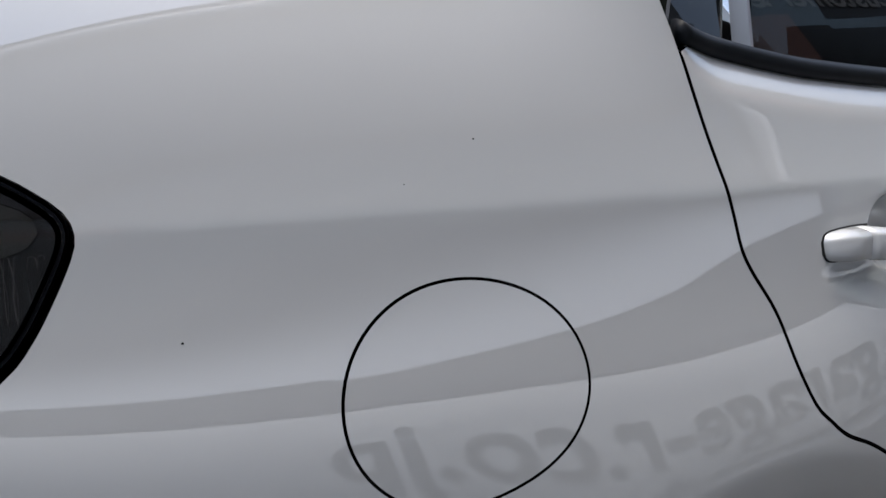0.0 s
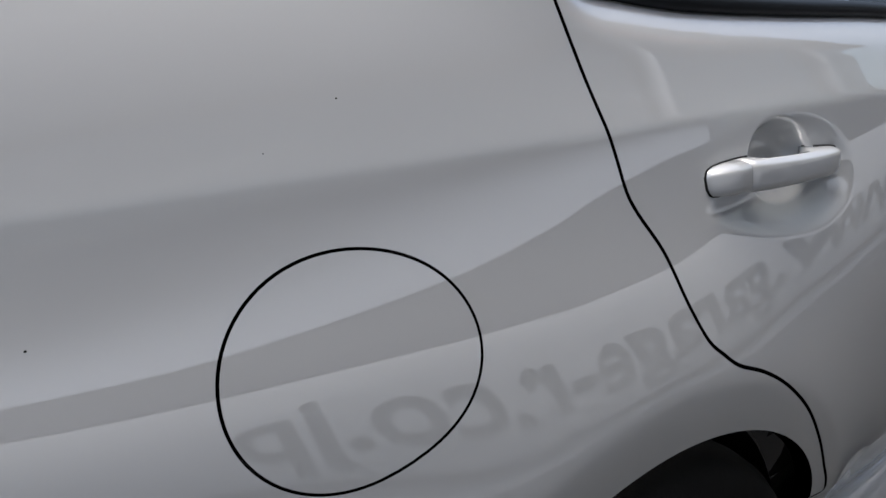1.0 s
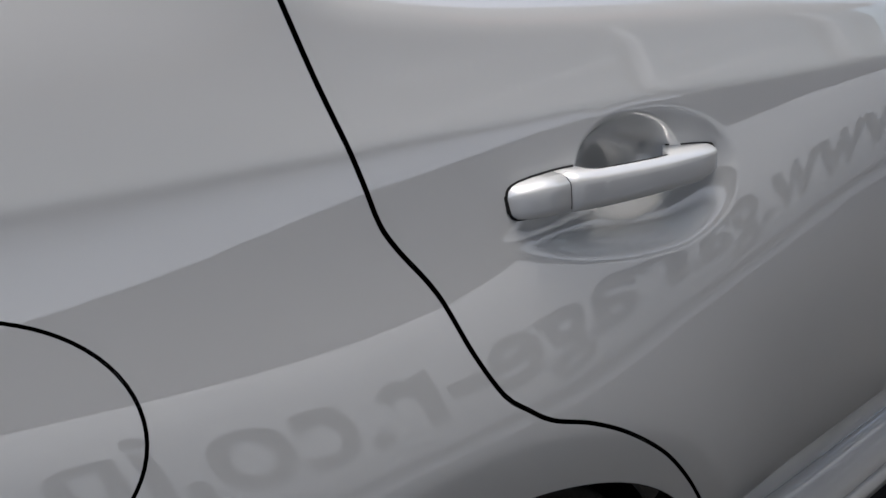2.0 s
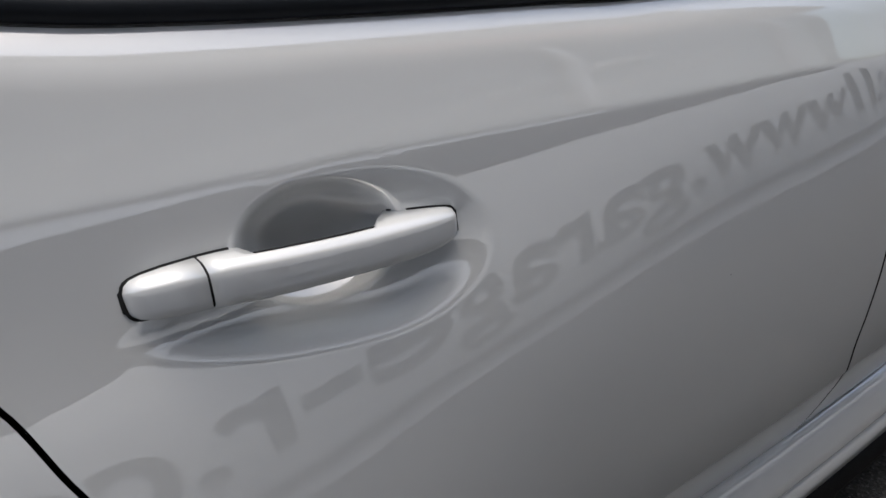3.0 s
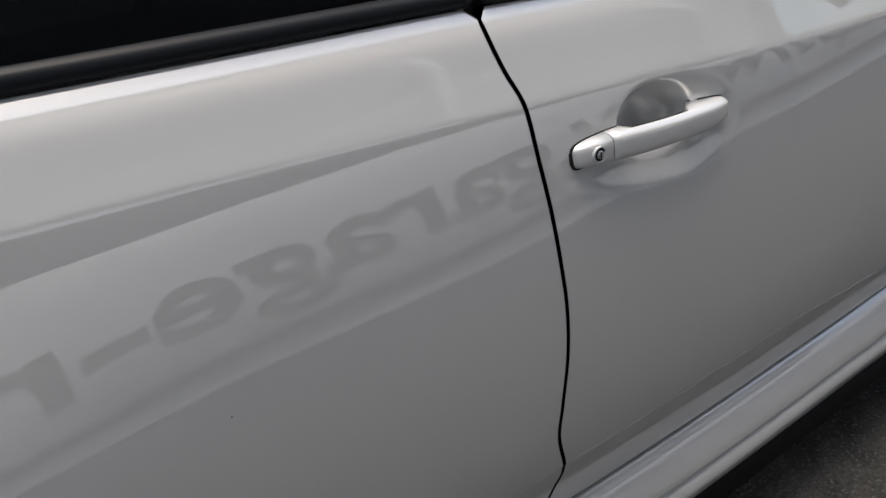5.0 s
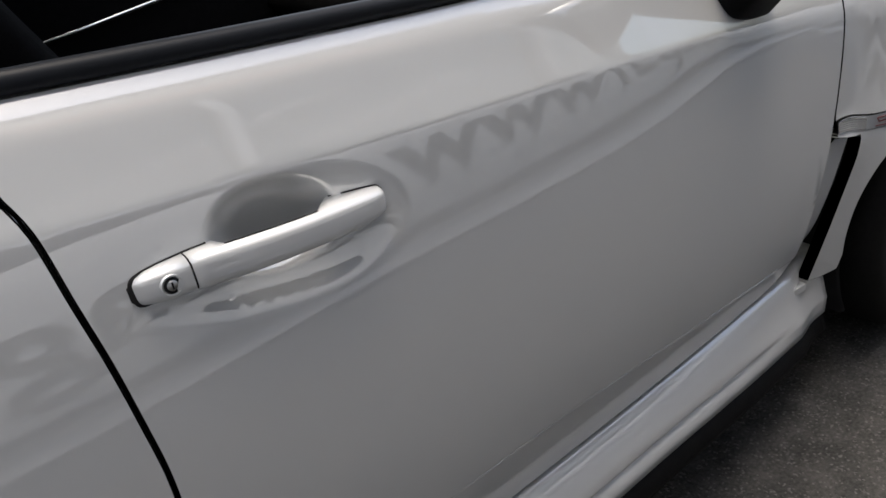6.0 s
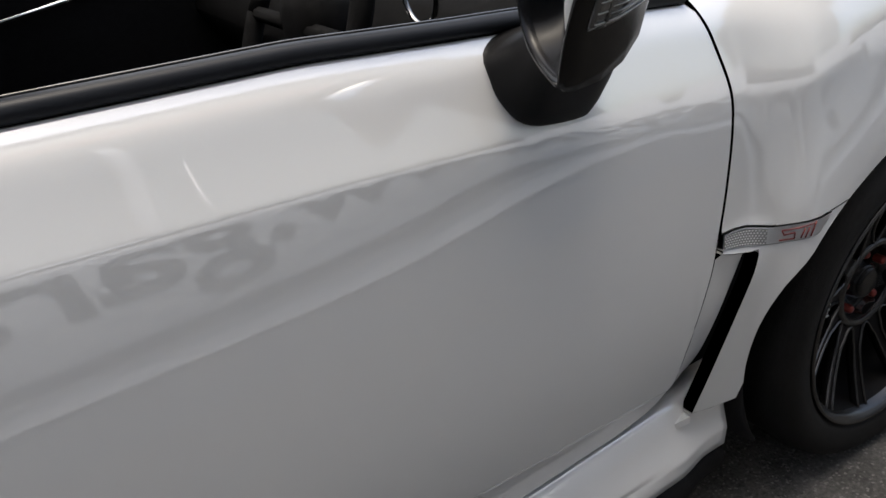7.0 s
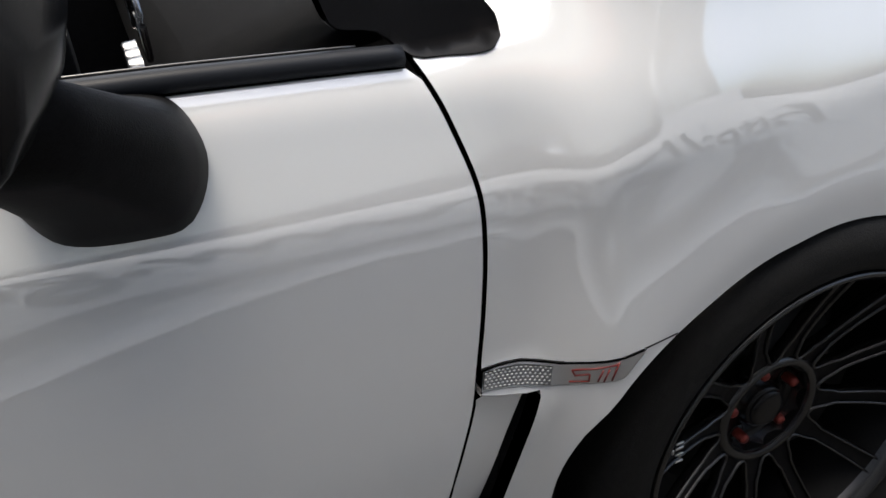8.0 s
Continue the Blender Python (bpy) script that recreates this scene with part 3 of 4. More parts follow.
# inner body behind the gaps
def backing():
    verts, faces = [], []
    xs = [-3.3 + 0.05 * i for i in range(78)]
    zs = [0.30 + 0.05 * i for i in range(12)]
    for x in xs:
        for z in zs:
            verts.append((x, side(x, z) + 0.06, z))
    m = len(zs)
    for i in range(len(xs) - 1):
        for j in range(m - 1):
            cx, cz = xs[i] + 0.025, zs[j] + 0.025
            if math.hypot(cx, cz - 0.335) > 0.40 and math.hypot(cx + 2.65, cz - 0.335) > 0.40 and cz < belt_z(cx) - 0.03:
                faces.append((i * m + j, i * m + j + 1, (i + 1) * m + j + 1, (i + 1) * m + j))
    part("inner_shell", (verts, faces, None), BLACK, car)


backing()

# ---------------------------------------------------------------- mouldings, sill
MOULD = [(-0.002, -0.003), (0.006, 0.000), (0.0092, 0.004), (0.0100, 0.0085), (0.0082, 0.0130), (0.0040, 0.0160), (-0.002, 0.0172), (-0.007, 0.0165), (-0.007, 0.0)]
INNER_SEAL = [(-0.0065, 0.0120), (-0.016, 0.0110), (-0.016, 0.001), (-0.0065, 0.001)]
for xa, xb in ((-2.674, -1.668), (-1.655, -0.462)):
    path = [(x, side(x, belt_z(x) - 0.004) + 0.006, belt_z(x)) for x in np.linspace(xa, xb, 110)]
    sweep("belt_moulding", path, MOULD, TRIM, car, "satin black window moulding")
    sweep("window_seal", path, INNER_SEAL, BLACK, car)
# top edge of the lowered front pane
part("window_edge", tube([(x, side(x, belt_z(x) - 0.004) + 0.016, belt_z(x) + 0.0170) for x in np.linspace(-1.30, -0.50, 60)], 0.0014, 8), LAMP_GREY, car, "edge of the lowered window pane")


def sill_ring(x, profile):
    """Skirt section at x; towards the arch the end leans back to the rear."""
    k = step(-0.52, -0.40, x)
    y = side(min(x, -0.47), 0.33) + 0.012 * k
    drop = -0.018 * step(-1.0, -0.5, x) - 0.012 * step(-0.53, -0.44, x)
    flat = step(-0.80, -0.47, x)
    out = []
    for o, u in profile:
        if 0.21 < u < 0.315 and o > 0:
            o += flat * (0.003 + 0.031 * min(1, (0.314 - u) / 0.066) - o)
        out.append((x - k * (0.288 - u) * 0.10, y - o * (1 - 0.25 * k), u + drop * (1 - step(0.299, 0.314, u))))
    return out


SKIRT = [(-0.05, 0.318), (-0.004, 0.318), (0.004, 0.312), (0.014, 0.298), (0.026, 0.276), (0.031, 0.262), (0.030, 0.256), (0.022, 0.2515), (0.022, 0.248), (0.030, 0.243), (0.034, 0.228), (0.034, 0.214), (0.020, 0.208), (-0.05, 0.205)]
LIP = [(-0.03, 0.210), (0.028, 0.209), (0.036, 0.200), (0.044, 0.184), (0.044, 0.176), (0.036, 0.172), (-0.03, 0.178)]
stations = [*np.linspace(-2.255, -0.56, 70), *np.linspace(-0.54, -0.366, 14)]
part("side_skirt", loft([sill_ring(x, SKIRT) for x in stations]), PAINT, car, "white side skirt")
part("skirt_lip", loft([sill_ring(x, LIP) for x in stations]), PLASTIC, car, "black plastic sill lip")


# ---------------------------------------------------------------- door handles
def handle(parent, dx, dz, shear, lock, sink):
    """Pull handle: a fixed cap, a bowed grip with a sloped top, and dark seals where they meet the door."""
    S = [(-1.6010, 0.8350, 0.8460, 0.004), (-1.6000, 0.8325, 0.8485, 0.0005), (-1.5980, 0.8305, 0.8508, -0.0035), (-1.5945, 0.8290, 0.8525, -0.0075), (-1.588, 0.8283, 0.8540, -0.0115), (-1.575, 0.8278, 0.8552, -0.0150), (-1.5556, 0.8270, 0.8558, -0.0175)]
    G = [(-1.5538, 0.8270, 0.8558, -0.0176), (-1.542, 0.8258, 0.8556, -0.0190), (-1.532, 0.8250, 0.8550, -0.0200), (-1.522, 0.8243, 0.8542, -0.0208), (-1.505, 0.8233, 0.8530, -0.0218), (-1.48, 0.8220, 0.8512, -0.0226), (-1.455, 0.8208, 0.8496, -0.0226), (-1.438, 0.8198, 0.8486, -0.0220), (-1.428, 0.8192, 0.8481, -0.0214), (-1.415, 0.8186, 0.8474, -0.0206), (-1.40, 0.8182, 0.8464, -0.0192), (-1.388, 0.8184, 0.8452, -0.0170), (-1.379, 0.8190, 0.8442, -0.0148), (-1.372, 0.8198, 0.8432, -0.0124), (-1.3680, 0.8208, 0.8422, -0.0096), (-1.3662, 0.8222, 0.8408, -0.0062), (-1.3652, 0.8240, 0.8390, 0.003)]

    def place(x, out):
        X = x + dx
        return X, side(X, 0.835 + dz) + sink[0] + (sink[1] - sink[0]) * (x + 1.601) / 0.24 + out, dz + shear * (x + 1.48)

    def ring(s):
        x, lo, hi, out = s
        X, y0, sh = place(x, out)
        thin = step(-1.534, -1.522, x) * (1 - step(-1.432, -1.424, x))
        y1 = y0 + 0.034 - 0.022 * thin
        h = hi - lo
        ft = hi - 0.17 * h
        pts = [(y1, lo + 0.003), (y0 + 0.009, lo + 0.0006), (y0 + 0.0045, lo), (y0 + 0.0018, lo + 0.0012), (y0 + 0.0003, lo + 0.12 * h), (y0, lo + 0.28 * h), (y0 + 0.0006, ft - 0.14 * h), (y0 + 0.0012, ft - 0.02 * h), (y0 + 0.0020, ft + 0.02 * h), (y0 + 0.0034, ft + 0.06 * h), (y0 + 0.0056, ft + 0.12 * h), (y0 + 0.0110 - 0.0035 * thin, hi), (y1, hi - 0.0015 * thin)]
        return [(X, y, z + sh) for y, z in pts]

    part("handle_cap", loft([ring(s) for s in S]), PAINT, parent)
    part("handle_grip", loft([ring(s) for s in G]), PAINT, parent, "white pull grip")
    # black strip added behind the grip, so that the finger hollow reflects dark
    inner = []
    for x, lo, hi, out in G[3:9]:
        X, y0, sh = place(x, out)
        inner.append([(X, y0 + d, z + sh) for d, z in ((0.0124, lo + 0.0035), (0.0160, lo + 0.0045), (0.0160, hi - 0.002), (0.0124, hi - 0.001))])
    part("grip_shade", loft(inner, smooth=False), BLACK, parent, "black strip behind the grip that darkens the hollow")

    def seal(ends, tip):
        """A thin dark gasket lying on the skin round one end of the handle, a little wider than the handle itself."""
        ends = [*ends, (ends[-1][0] + tip * 0.0013, ends[-1][1] + 0.0012, ends[-1][2] - 0.0012, ends[-1][3])]
        rings = []
        for x, lo, hi, out in ends:
            X, y0, sh = place(x, out)
            zs = [lo - 0.0014 + (hi - lo + 0.0026) * k / 6 + sh for k in range(7)]
            ys = [body(X, z) - 0.0009 for z in zs]
            rings.append([*zip([X] * 7, ys, zs), (X, max(ys) + 0.006, zs[-1]), (X, max(ys) + 0.006, zs[0])])
        part("handle_seal", loft(rings), BLACK, parent)

    seal([(-1.534, 0.8252, 0.8553, -0.0198), (-1.545, 0.8262, 0.8557, -0.0186), *S[::-1]], -1)
    seal(G[9:], 1)
    part("handle_joint", loft([ring((x, 0.8277, 0.8551, -0.0166)) for x in (-1.5564, -1.5530)]), BLACK, parent)
    if lock:
        x, z = -1.5725, 0.8405
        y = place(x, -0.0152)[1]
        part("lock_ring", lathe([(0.0092, y + 0.004), (0.0088, y - 0.0006), (0.0078, y - 0.0008), (0.0066, y + 0.004)], 28, x, z), PAINT, parent)
        part("lock_well", lathe([(0.0068, y - 0.0002), (0.0066, y - 0.0004), (0.0001, y - 0.0003)], 24, x, z), BLACK, parent)
        part("lock_cylinder", lathe([(0.0046, y + 0.001), (0.0042, y - 0.0010), (0.0001, y - 0.0012)], 24, x, z), SILVER, parent, "keyhole in the handle cap")
        part("key_slot", box_bm((x - 0.0007, y - 0.0016, z - 0.003), (x + 0.0007, y + 0.001, z + 0.003)), BLACK, parent)


def lathe(profile, n, axis_x, axis_z):
    """Turns (radius, y) pairs round a line along y."""
    bm = bmesh.new()
    rings = []
    for r, y in profile:
        rings.append([bm.verts.new((axis_x + r * math.cos(2 * math.pi * i / n), y, axis_z + r * math.sin(2 * math.pi * i / n))) for i in range(n)])
    for a, b in zip(rings, rings[1:]):
        for i in range(n):
            bm.faces.new((a[i], a[(i + 1) % n], b[(i + 1) % n], b[i])).smooth = True
    bmesh.ops.recalc_face_normals(bm, faces=bm.faces)
    return bm


handle(front_door, 0.0, 0.0, 0.0, True, (0.003, 0.0))
handle(rear_door, -0.947, 0.0632, -0.030, False, (0.001, 0.006))


# ---------------------------------------------------------------- wheels
TYRE = [(0.246, 0.05), (0.250, 0.012), (0.256, 0.004), (0.266, -0.001), (0.284, -0.005), (0.300, -0.004), (0.313, 0.004), (0.322, 0.018), (0.327, 0.04), (0.327, 0.21), (0.315, 0.235), (0.25, 0.24)]


def wheel_at(cx, full):
    wheel = new("wheel")
    wheel.parent = car
    cz = 0.327
    part("tyre", lathe(TYRE, 128, cx, cz), RUBBER, wheel)
    part("rim", lathe([(0.252, 0.010), (0.2525, 0.003), (0.250, 0.0005), (0.246, 0.001), (0.2435, 0.006), (0.2395, 0.008), (0.236, 0.016), (0.233, 0.024)], 128, cx, cz), GUN, wheel)
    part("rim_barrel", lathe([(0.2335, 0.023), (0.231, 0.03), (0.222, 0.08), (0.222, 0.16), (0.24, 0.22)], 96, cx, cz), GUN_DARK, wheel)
    part("brake_disc", lathe([(0.165, 0.125), (0.163, 0.118), (0.10, 0.118), (0.095, 0.108), (0.07, 0.106), (0.0005, 0.106)], 64, cx, cz), IRON, wheel)
    part("barrel_back", lathe([(0.223, 0.17), (0.16, 0.175), (0.0005, 0.18)], 48, cx, cz), BLACK, wheel)
    if not full:
        return
    # raised edges: each outlines one window between two spokes, in a U round the hub
    def face_y(r):
        t = min(max((r - 0.07) / 0.17, 0), 1)
        return 0.068 - 0.052 * t ** 1.5

    def at(r, ang, y):
        return Vector((cx + r * math.cos(ang), y, cz + r * math.sin(ang)))

    for k in range(12):
        a0, a1 = radians(30 * k + 20), radians(30 * (k + 1) + 20)
        mid = (a0 + a1) / 2
        half = []
        for r in np.linspace(0.242, 0.125, 9):
            half.append((r, (0.0095 + 0.0035 * ((r - 0.125) / 0.117) ** 2) / r))
        for r, f in ((0.112, 0.122), (0.101, 0.145), (0.093, 0.178), (0.089, 0.215)):
            half.append((r, f))
        path = [at(r, a0 + off, face_y(r)) for r, off in half] + [at(0.0875, mid, face_y(0.0875))] + [at(r, a1 - off, face_y(r)) for r, off in half[::-1]]
        rings = []
        for i, p in enumerate(path):
            t = (path[min(i + 1, len(path) - 1)] - path[max(i - 1, 0)]).normalized()
            n = t.cross(Vector((0, 1, 0))).normalized()
            rings.append([p + n * (0.0026 * u) + Vector((0, 0.016 * v, 0)) for u, v in ((-1.2, 1), (-1, 0.15), (-0.7, -0.02), (0, -0.1), (0.7, -0.02), (1, 0.15), (1.2, 1))])
        part("spoke_edge", loft(rings), GUN, wheel)
        rings = []
        for r in np.linspace(0.07, 0.24, 9):
            w = 0.0095 + 0.003 * max(0, (r - 0.125) / 0.117) ** 2 + 0.012 * step(0.125, 0.08, r)
            y = face_y(r) + 0.004
            t = Vector((-math.sin(a0), 0, math.cos(a0)))
            p = at(r, a0, y)
            rings.append([p + t * w, p - t * w, p - t * w + Vector((0, 0.012, 0)), p + t * w + Vector((0, 0.012, 0))])
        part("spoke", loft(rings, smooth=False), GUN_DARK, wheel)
    part("hub", lathe([(0.090, 0.0870), (0.090, 0.0710), (0.084, 0.0650), (0.078, 0.0650), (0.074, 0.0680)], 60, cx, cz), GUN, wheel)
    part("hub_well", lathe([(0.0735, 0.0692), (0.072, 0.0810), (0.068, 0.0950), (0.036, 0.0950), (0.034, 0.0800), (0.031, 0.0750), (0.0005, 0.0750)], 60, cx, cz), PLASTIC_GLOSS, wheel, "black recess round the lug nuts")
    part("hub_ring", lathe([(0.0738, 0.0680), (0.0712, 0.0800), (0.0675, 0.0920)], 60, cx, cz), CHROME_DARK, wheel, "polished inner hub ring")
    part("centre_cap", lathe([(0.030, 0.0740), (0.029, 0.0705), (0.020, 0.0690), (0.0005, 0.0690)], 36, cx, cz), PLASTIC_GLOSS, wheel, "black centre cap")
    for k in range(5):
        a = radians(72 * k + 24)
        x, z = cx + 0.057 * math.cos(a), cz + 0.057 * math.sin(a)
        part("lug_well", lathe([(0.0135, 0.0942), (0.0125, 0.0939), (0.012, 0.0990), (0.0005, 0.0990)], 20, x, z), BLACK, wheel)
        part("lug_nut", lathe([(0.0085, 0.0990), (0.0085, 0.0790), (0.006, 0.0750), (0.0005, 0.0750)], 6, x, z), NUT, wheel, "red anodised lug nut")
    cal = [superring(cx - 0.115, y, cz + 0.07, 0.035, 0.075, 18, 3, "y") for y in (0.100, 0.105, 0.13, 0.14)]
    part("brake_caliper", loft(cal), IRON, wheel)
    for i, (u, v, w, h) in enumerate(((-0.006, 0.030, 0.012, 0.003), (-0.006, 0.022, 0.012, 0.003), (-0.006, 0.012, 0.012, 0.003), (-0.006, 0.0, 0.012, 0.003), (-0.001, 0.006, 0.003, 0.010), (-0.012, 0.017, 0.003, 0.008))):
        x, z = cx - 0.196, cz + 0.035
        part("rim_mark", box_bm((x + u, 0.0235, z + v), (x + u + w, 0.026, z + v + h), 0.0006, 1), SILVER, wheel)


wheel_at(0.016, True)
wheel_at(-2.65, False)
for cx in (0.0, -2.65):
    inner = [[(cx + r * math.cos(a), y, 0.335 + r * math.sin(a)) for a in np.linspace(-0.55, math.pi + 0.55, 40)] for r, y in ((0.351, 0.045), (0.358, 0.05), (0.362, 0.30), (0.05, 0.32))]
    bm = bmesh.new()
    vs = [[bm.verts.new(p) for p in r] for r in inner]
    for a, b in zip(vs, vs[1:]):
        for i in range(len(a) - 1):
            bm.faces.new((a[i], a[i + 1], b[i + 1], b[i])).smooth = True
    part("arch_liner", bm, BLACK, car, "black wheel arch liner")


# ---------------------------------------------------------------- door mirror
def door_mirror():
    mirror = new("door_mirror")
    mirror.parent = car
    foot = spline([(-0.781, 0.925), (-0.783, 0.900), (-0.779, 0.880), (-0.764, 0.857), (-0.742, 0.8465), (-0.705, 0.8405), (-0.677, 0.8395), (-0.661, 0.850), (-0.648, 0.872), (-0.645, 0.897), (-0.658, 0.925), (-0.690, 0.938), (-0.745, 0.938)], 0.008, True)
    cx, cz = -0.712, 0.893
    rings = []
    for k, dy, ox, oz in ((1.0, -0.004, 0, 0), (1.0, 0.006, 0, 0.0), (0.985, 0.013, 0, 0.002), (0.93, 0.030, -0.003, 0.014), (0.85, 0.055, -0.012, 0.032), (0.76, 0.080, -0.026, 0.052), (0.68, 0.104, -0.042, 0.072), (0.60, 0.120, -0.052, 0.086)):
        f = min(max(dy, 0) / 0.06, 1)
        rings.append([(cx + ox + (p.x - cx) * k, side(p.x, min(p.y, 0.93)) * (1 - f) + 0.045 * f - dy, cz + oz + (p.y - cz) * k) for p in foot])
    part("mirror_foot", loft(rings), PLASTIC, mirror, "black mirror foot")
    REAR = [(-0.124, 0.936), (-0.108, 0.937), (-0.080, 0.943), (-0.055, 0.955), (-0.040, 0.975), (-0.034, 1.005), (-0.036, 1.05), (-0.050, 1.085), (-0.10, 1.10), (-0.17, 1.105), (-0.20, 1.09), (-0.195, 1.05), (-0.165, 1.01), (-0.142, 0.975), (-0.130, 0.948)]
    ring = spline(REAR, 0.010, True)
    my, mz = -0.10, 1.02
    # shell, from the glass rim forwards
    rings = []
    for x, k, dz in ((-0.838, 0.97, 0), (-0.836, 1.0, 0), (-0.825, 1.02, 0.0), (-0.80, 1.03, 0.003), (-0.775, 0.98, 0.008), (-0.755, 0.86, 0.014), (-0.740, 0.66, 0.02), (-0.734, 0.35, 0.022)):
        rings.append([(x + 0.32 * (p.x + 0.135), my + (p.x - my) * k, mz + dz + (p.y - mz) * k) for p in ring])
    part("mirror_shell", loft(rings, (False, True)), PLASTIC_GLOSS, mirror, "black mirror housing")
    rings = [[(x + 0.32 * (p.x + 0.135), my + (p.x - my) * k, mz + (p.y - mz) * k) for p in ring] for x, k in ((-0.838, 0.97), (-0.842, 0.95), (-0.842, 0.91), (-0.836, 0.88), (-0.832, 0.86))]
    part("mirror_rim", loft(rings, (False, False)), PLASTIC_GLOSS, mirror)
    part("mirror_glass", loft([[(-0.833 + 0.32 * (p.x + 0.135), my + (p.x - my) * 0.87, mz + (p.y - mz) * 0.87) for p in ring], [(-0.829 + 0.32 * (p.x + 0.135), my + (p.x - my) * 0.87, mz + (p.y - mz) * 0.87) for p in ring]]), MIRROR, mirror, "mirror glass")
    # clear turn signal let into the outer face
    outer = [p for p in REAR if p[0] < -0.12 and p[1] < 1.08]
    oz, oy = [p[1] for p in sorted(outer, key=lambda p: p[1])], [p[0] for p in sorted(outer, key=lambda p: p[1])]

    def skin(x, z, lift):
        k = float(np.interp(x, (-0.838, -0.836, -0.825, -0.80, -0.775, -0.755, -0.740), (0.97, 1.0, 1.02, 1.03, 0.98, 0.86, 0.66)))
        d = float(np.interp(x, (-0.825, -0.80, -0.775, -0.755, -0.740), (0.0, 0.003, 0.008, 0.014, 0.02)))
        zz = mz + (z - d - mz) / k
        y = float(np.interp(zz, oz, oy))
        return (x + 0.32 * (y + 0.135), my + (y - my) * k - lift, z)

    band = lambda t: (0.985 + 0.018 * t * t, 1.030 - 0.003 * t)
    rows = []
    for t in np.linspace(0, 1, 14):
        x = -0.827 + 0.078 * t
        lo, hi = band(t)
        rows.append([skin(x, lo + (hi - lo) * v, d) for d, v in ((-0.010, 0.02), (0.001, 0.0), (0.0028, 0.10), (0.0034, 0.5), (0.0028, 0.90), (0.001, 1.0), (-0.010, 0.98))])
    lamp = part("turn_signal", loft(rows), LENS_CLEAR, mirror, "clear ribbed turn signal")
    for t0, t1, count, thick in ((0.03, 0.15, 5, 0.0006), (0.20, 0.98, 7, 0.0005)):
        for j in range(count):
            pts = []
            for t in np.linspace(t0, t1, 12):
                lo, hi = band(t)
                pts.append(skin(-0.827 + 0.078 * t, lo + (hi - lo) * (0.12 + 0.76 * j / (count - 1)), 0.0033))
            part("lens_rib", tube(pts, thick, 6), SILVER, lamp)
    part("lens_divider", tube([skin(-0.814, 0.985 + 0.044 * v, 0.0034) for v in np.linspace(0.04, 0.96, 6)], 0.0007, 6), LAMP_GREY, lamp)
    strip = []
    for t in np.linspace(0, 1, 14):
        r = 0.0016 + 0.0030 * t
        x, y, z = skin(-0.829 + 0.083 * t, band(t)[1] + 0.002 + 0.5 * r, 0.0008)
        strip.append([(x, y + r * math.cos(a), z + r * math.sin(a)) for a in np.linspace(0, 2 * math.pi, 9)[:-1]])
    part("chrome_strip", loft(strip), CHROME, mirror, "chrome strip over the turn signal")


door_mirror()

# ---------------------------------------------------------------- greenhouse
def green(x, z):
    """Side glass plane: leans in above the belt."""
    zb = belt_z(x)
    return side(x, zb) + 0.012 + 0.42 * (z - zb)


TRI = [(-0.452, 0.9135), (-0.42, 0.909), (-0.390, 0.9065), (-0.374, 0.9095), (-0.3645, 0.918), (-0.3625, 0.930), (-0.370, 0.948), (-0.41, 0.985), (-0.50, 1.03), (-0.526, 1.035), (-0.527, 1.0), (-0.521, 0.96), (-0.512, 0.944), (-0.478, 0.936)]


def trim_y(x, z):
    return min(side(x, z), green(x, z)) - 0.003


panel("corner_trim", spline(TRI, 0.01, True), PLASTIC_GLOSS, car, f=trim_y, rows=plain_rows, gap=0.002, label="black corner trim below the windscreen pillar")


def glass_pane(name, poly, off, material, parent):
    rows = [(x, green(x, z) + off, z) for x, z in poly]
    bm = bmesh.new()
    a = [bm.verts.new(p) for p in rows]
    b = [bm.verts.new((p[0], p[1] + 0.004, p[2])) for p in rows]
    bm.faces.new(a[::-1]), bm.faces.new(b)
    n = len(a)
    for i in range(n):
        bm.faces.new((a[i], a[(i + 1) % n], b[(i + 1) % n], b[i]))
    bmesh.ops.recalc_face_normals(bm, faces=bm.faces)
    ob = part(name, bm, material, parent)
    ob.visible_shadow = False
    return ob


roof_z = curve(((-3.3, 1.14), (-3.0, 1.22), (-2.7, 1.34), (-2.3, 1.44), (-1.8, 1.475), (-1.4, 1.46), (-1.05, 1.39), (-0.6, 1.16), (-0.3, 0.98), (0.6, 0.8)))
top_of = lambda x: min(roof_z(x) - 0.05, 1.40)
rear_glass = [(-2.57, belt_z(-2.57) - 0.006)] + [(x, belt_z(x) - 0.006) for x in np.linspace(-2.5, -1.74, 8)] + [(-1.76, 1.38), (-2.05, 1.395), (-2.33, 1.37), (-2.50, 1.22)]
glass_pane("rear_window", rear_glass, 0.0, TINTED, rear_door)


def bar(name, a, b, w, material, parent, off=-0.002, thick=0.03):
    """A pillar strip on the side glass plane from a to b, w wide along x."""
    rings = []
    for t in np.linspace(0, 1, 8):
        x, z = a[0] + (b[0] - a[0]) * t, a[1] + (b[1] - a[1]) * t
        y = green(x, z) + off
        rings.append([(x - w / 2, y, z), (x + w / 2, y, z), (x + w / 2, y + thick, z), (x - w / 2, y + thick, z)])
    part(name, loft(rings, smooth=False), material, parent)


bar("b_pillar", (-1.675, 0.985), (-1.70, 1.42), 0.075, PLASTIC_GLOSS, car)
bar("window_divider", (-2.567, 1.062), (-2.500, 1.30), 0.0035, SILVER, car, -0.003, 0.02)
glass_pane("quarter_window", [(-2.675, 1.095), (-2.60, 1.08), (-2.51, 1.29), (-2.56, 1.27)], -0.001, TINTED, car)
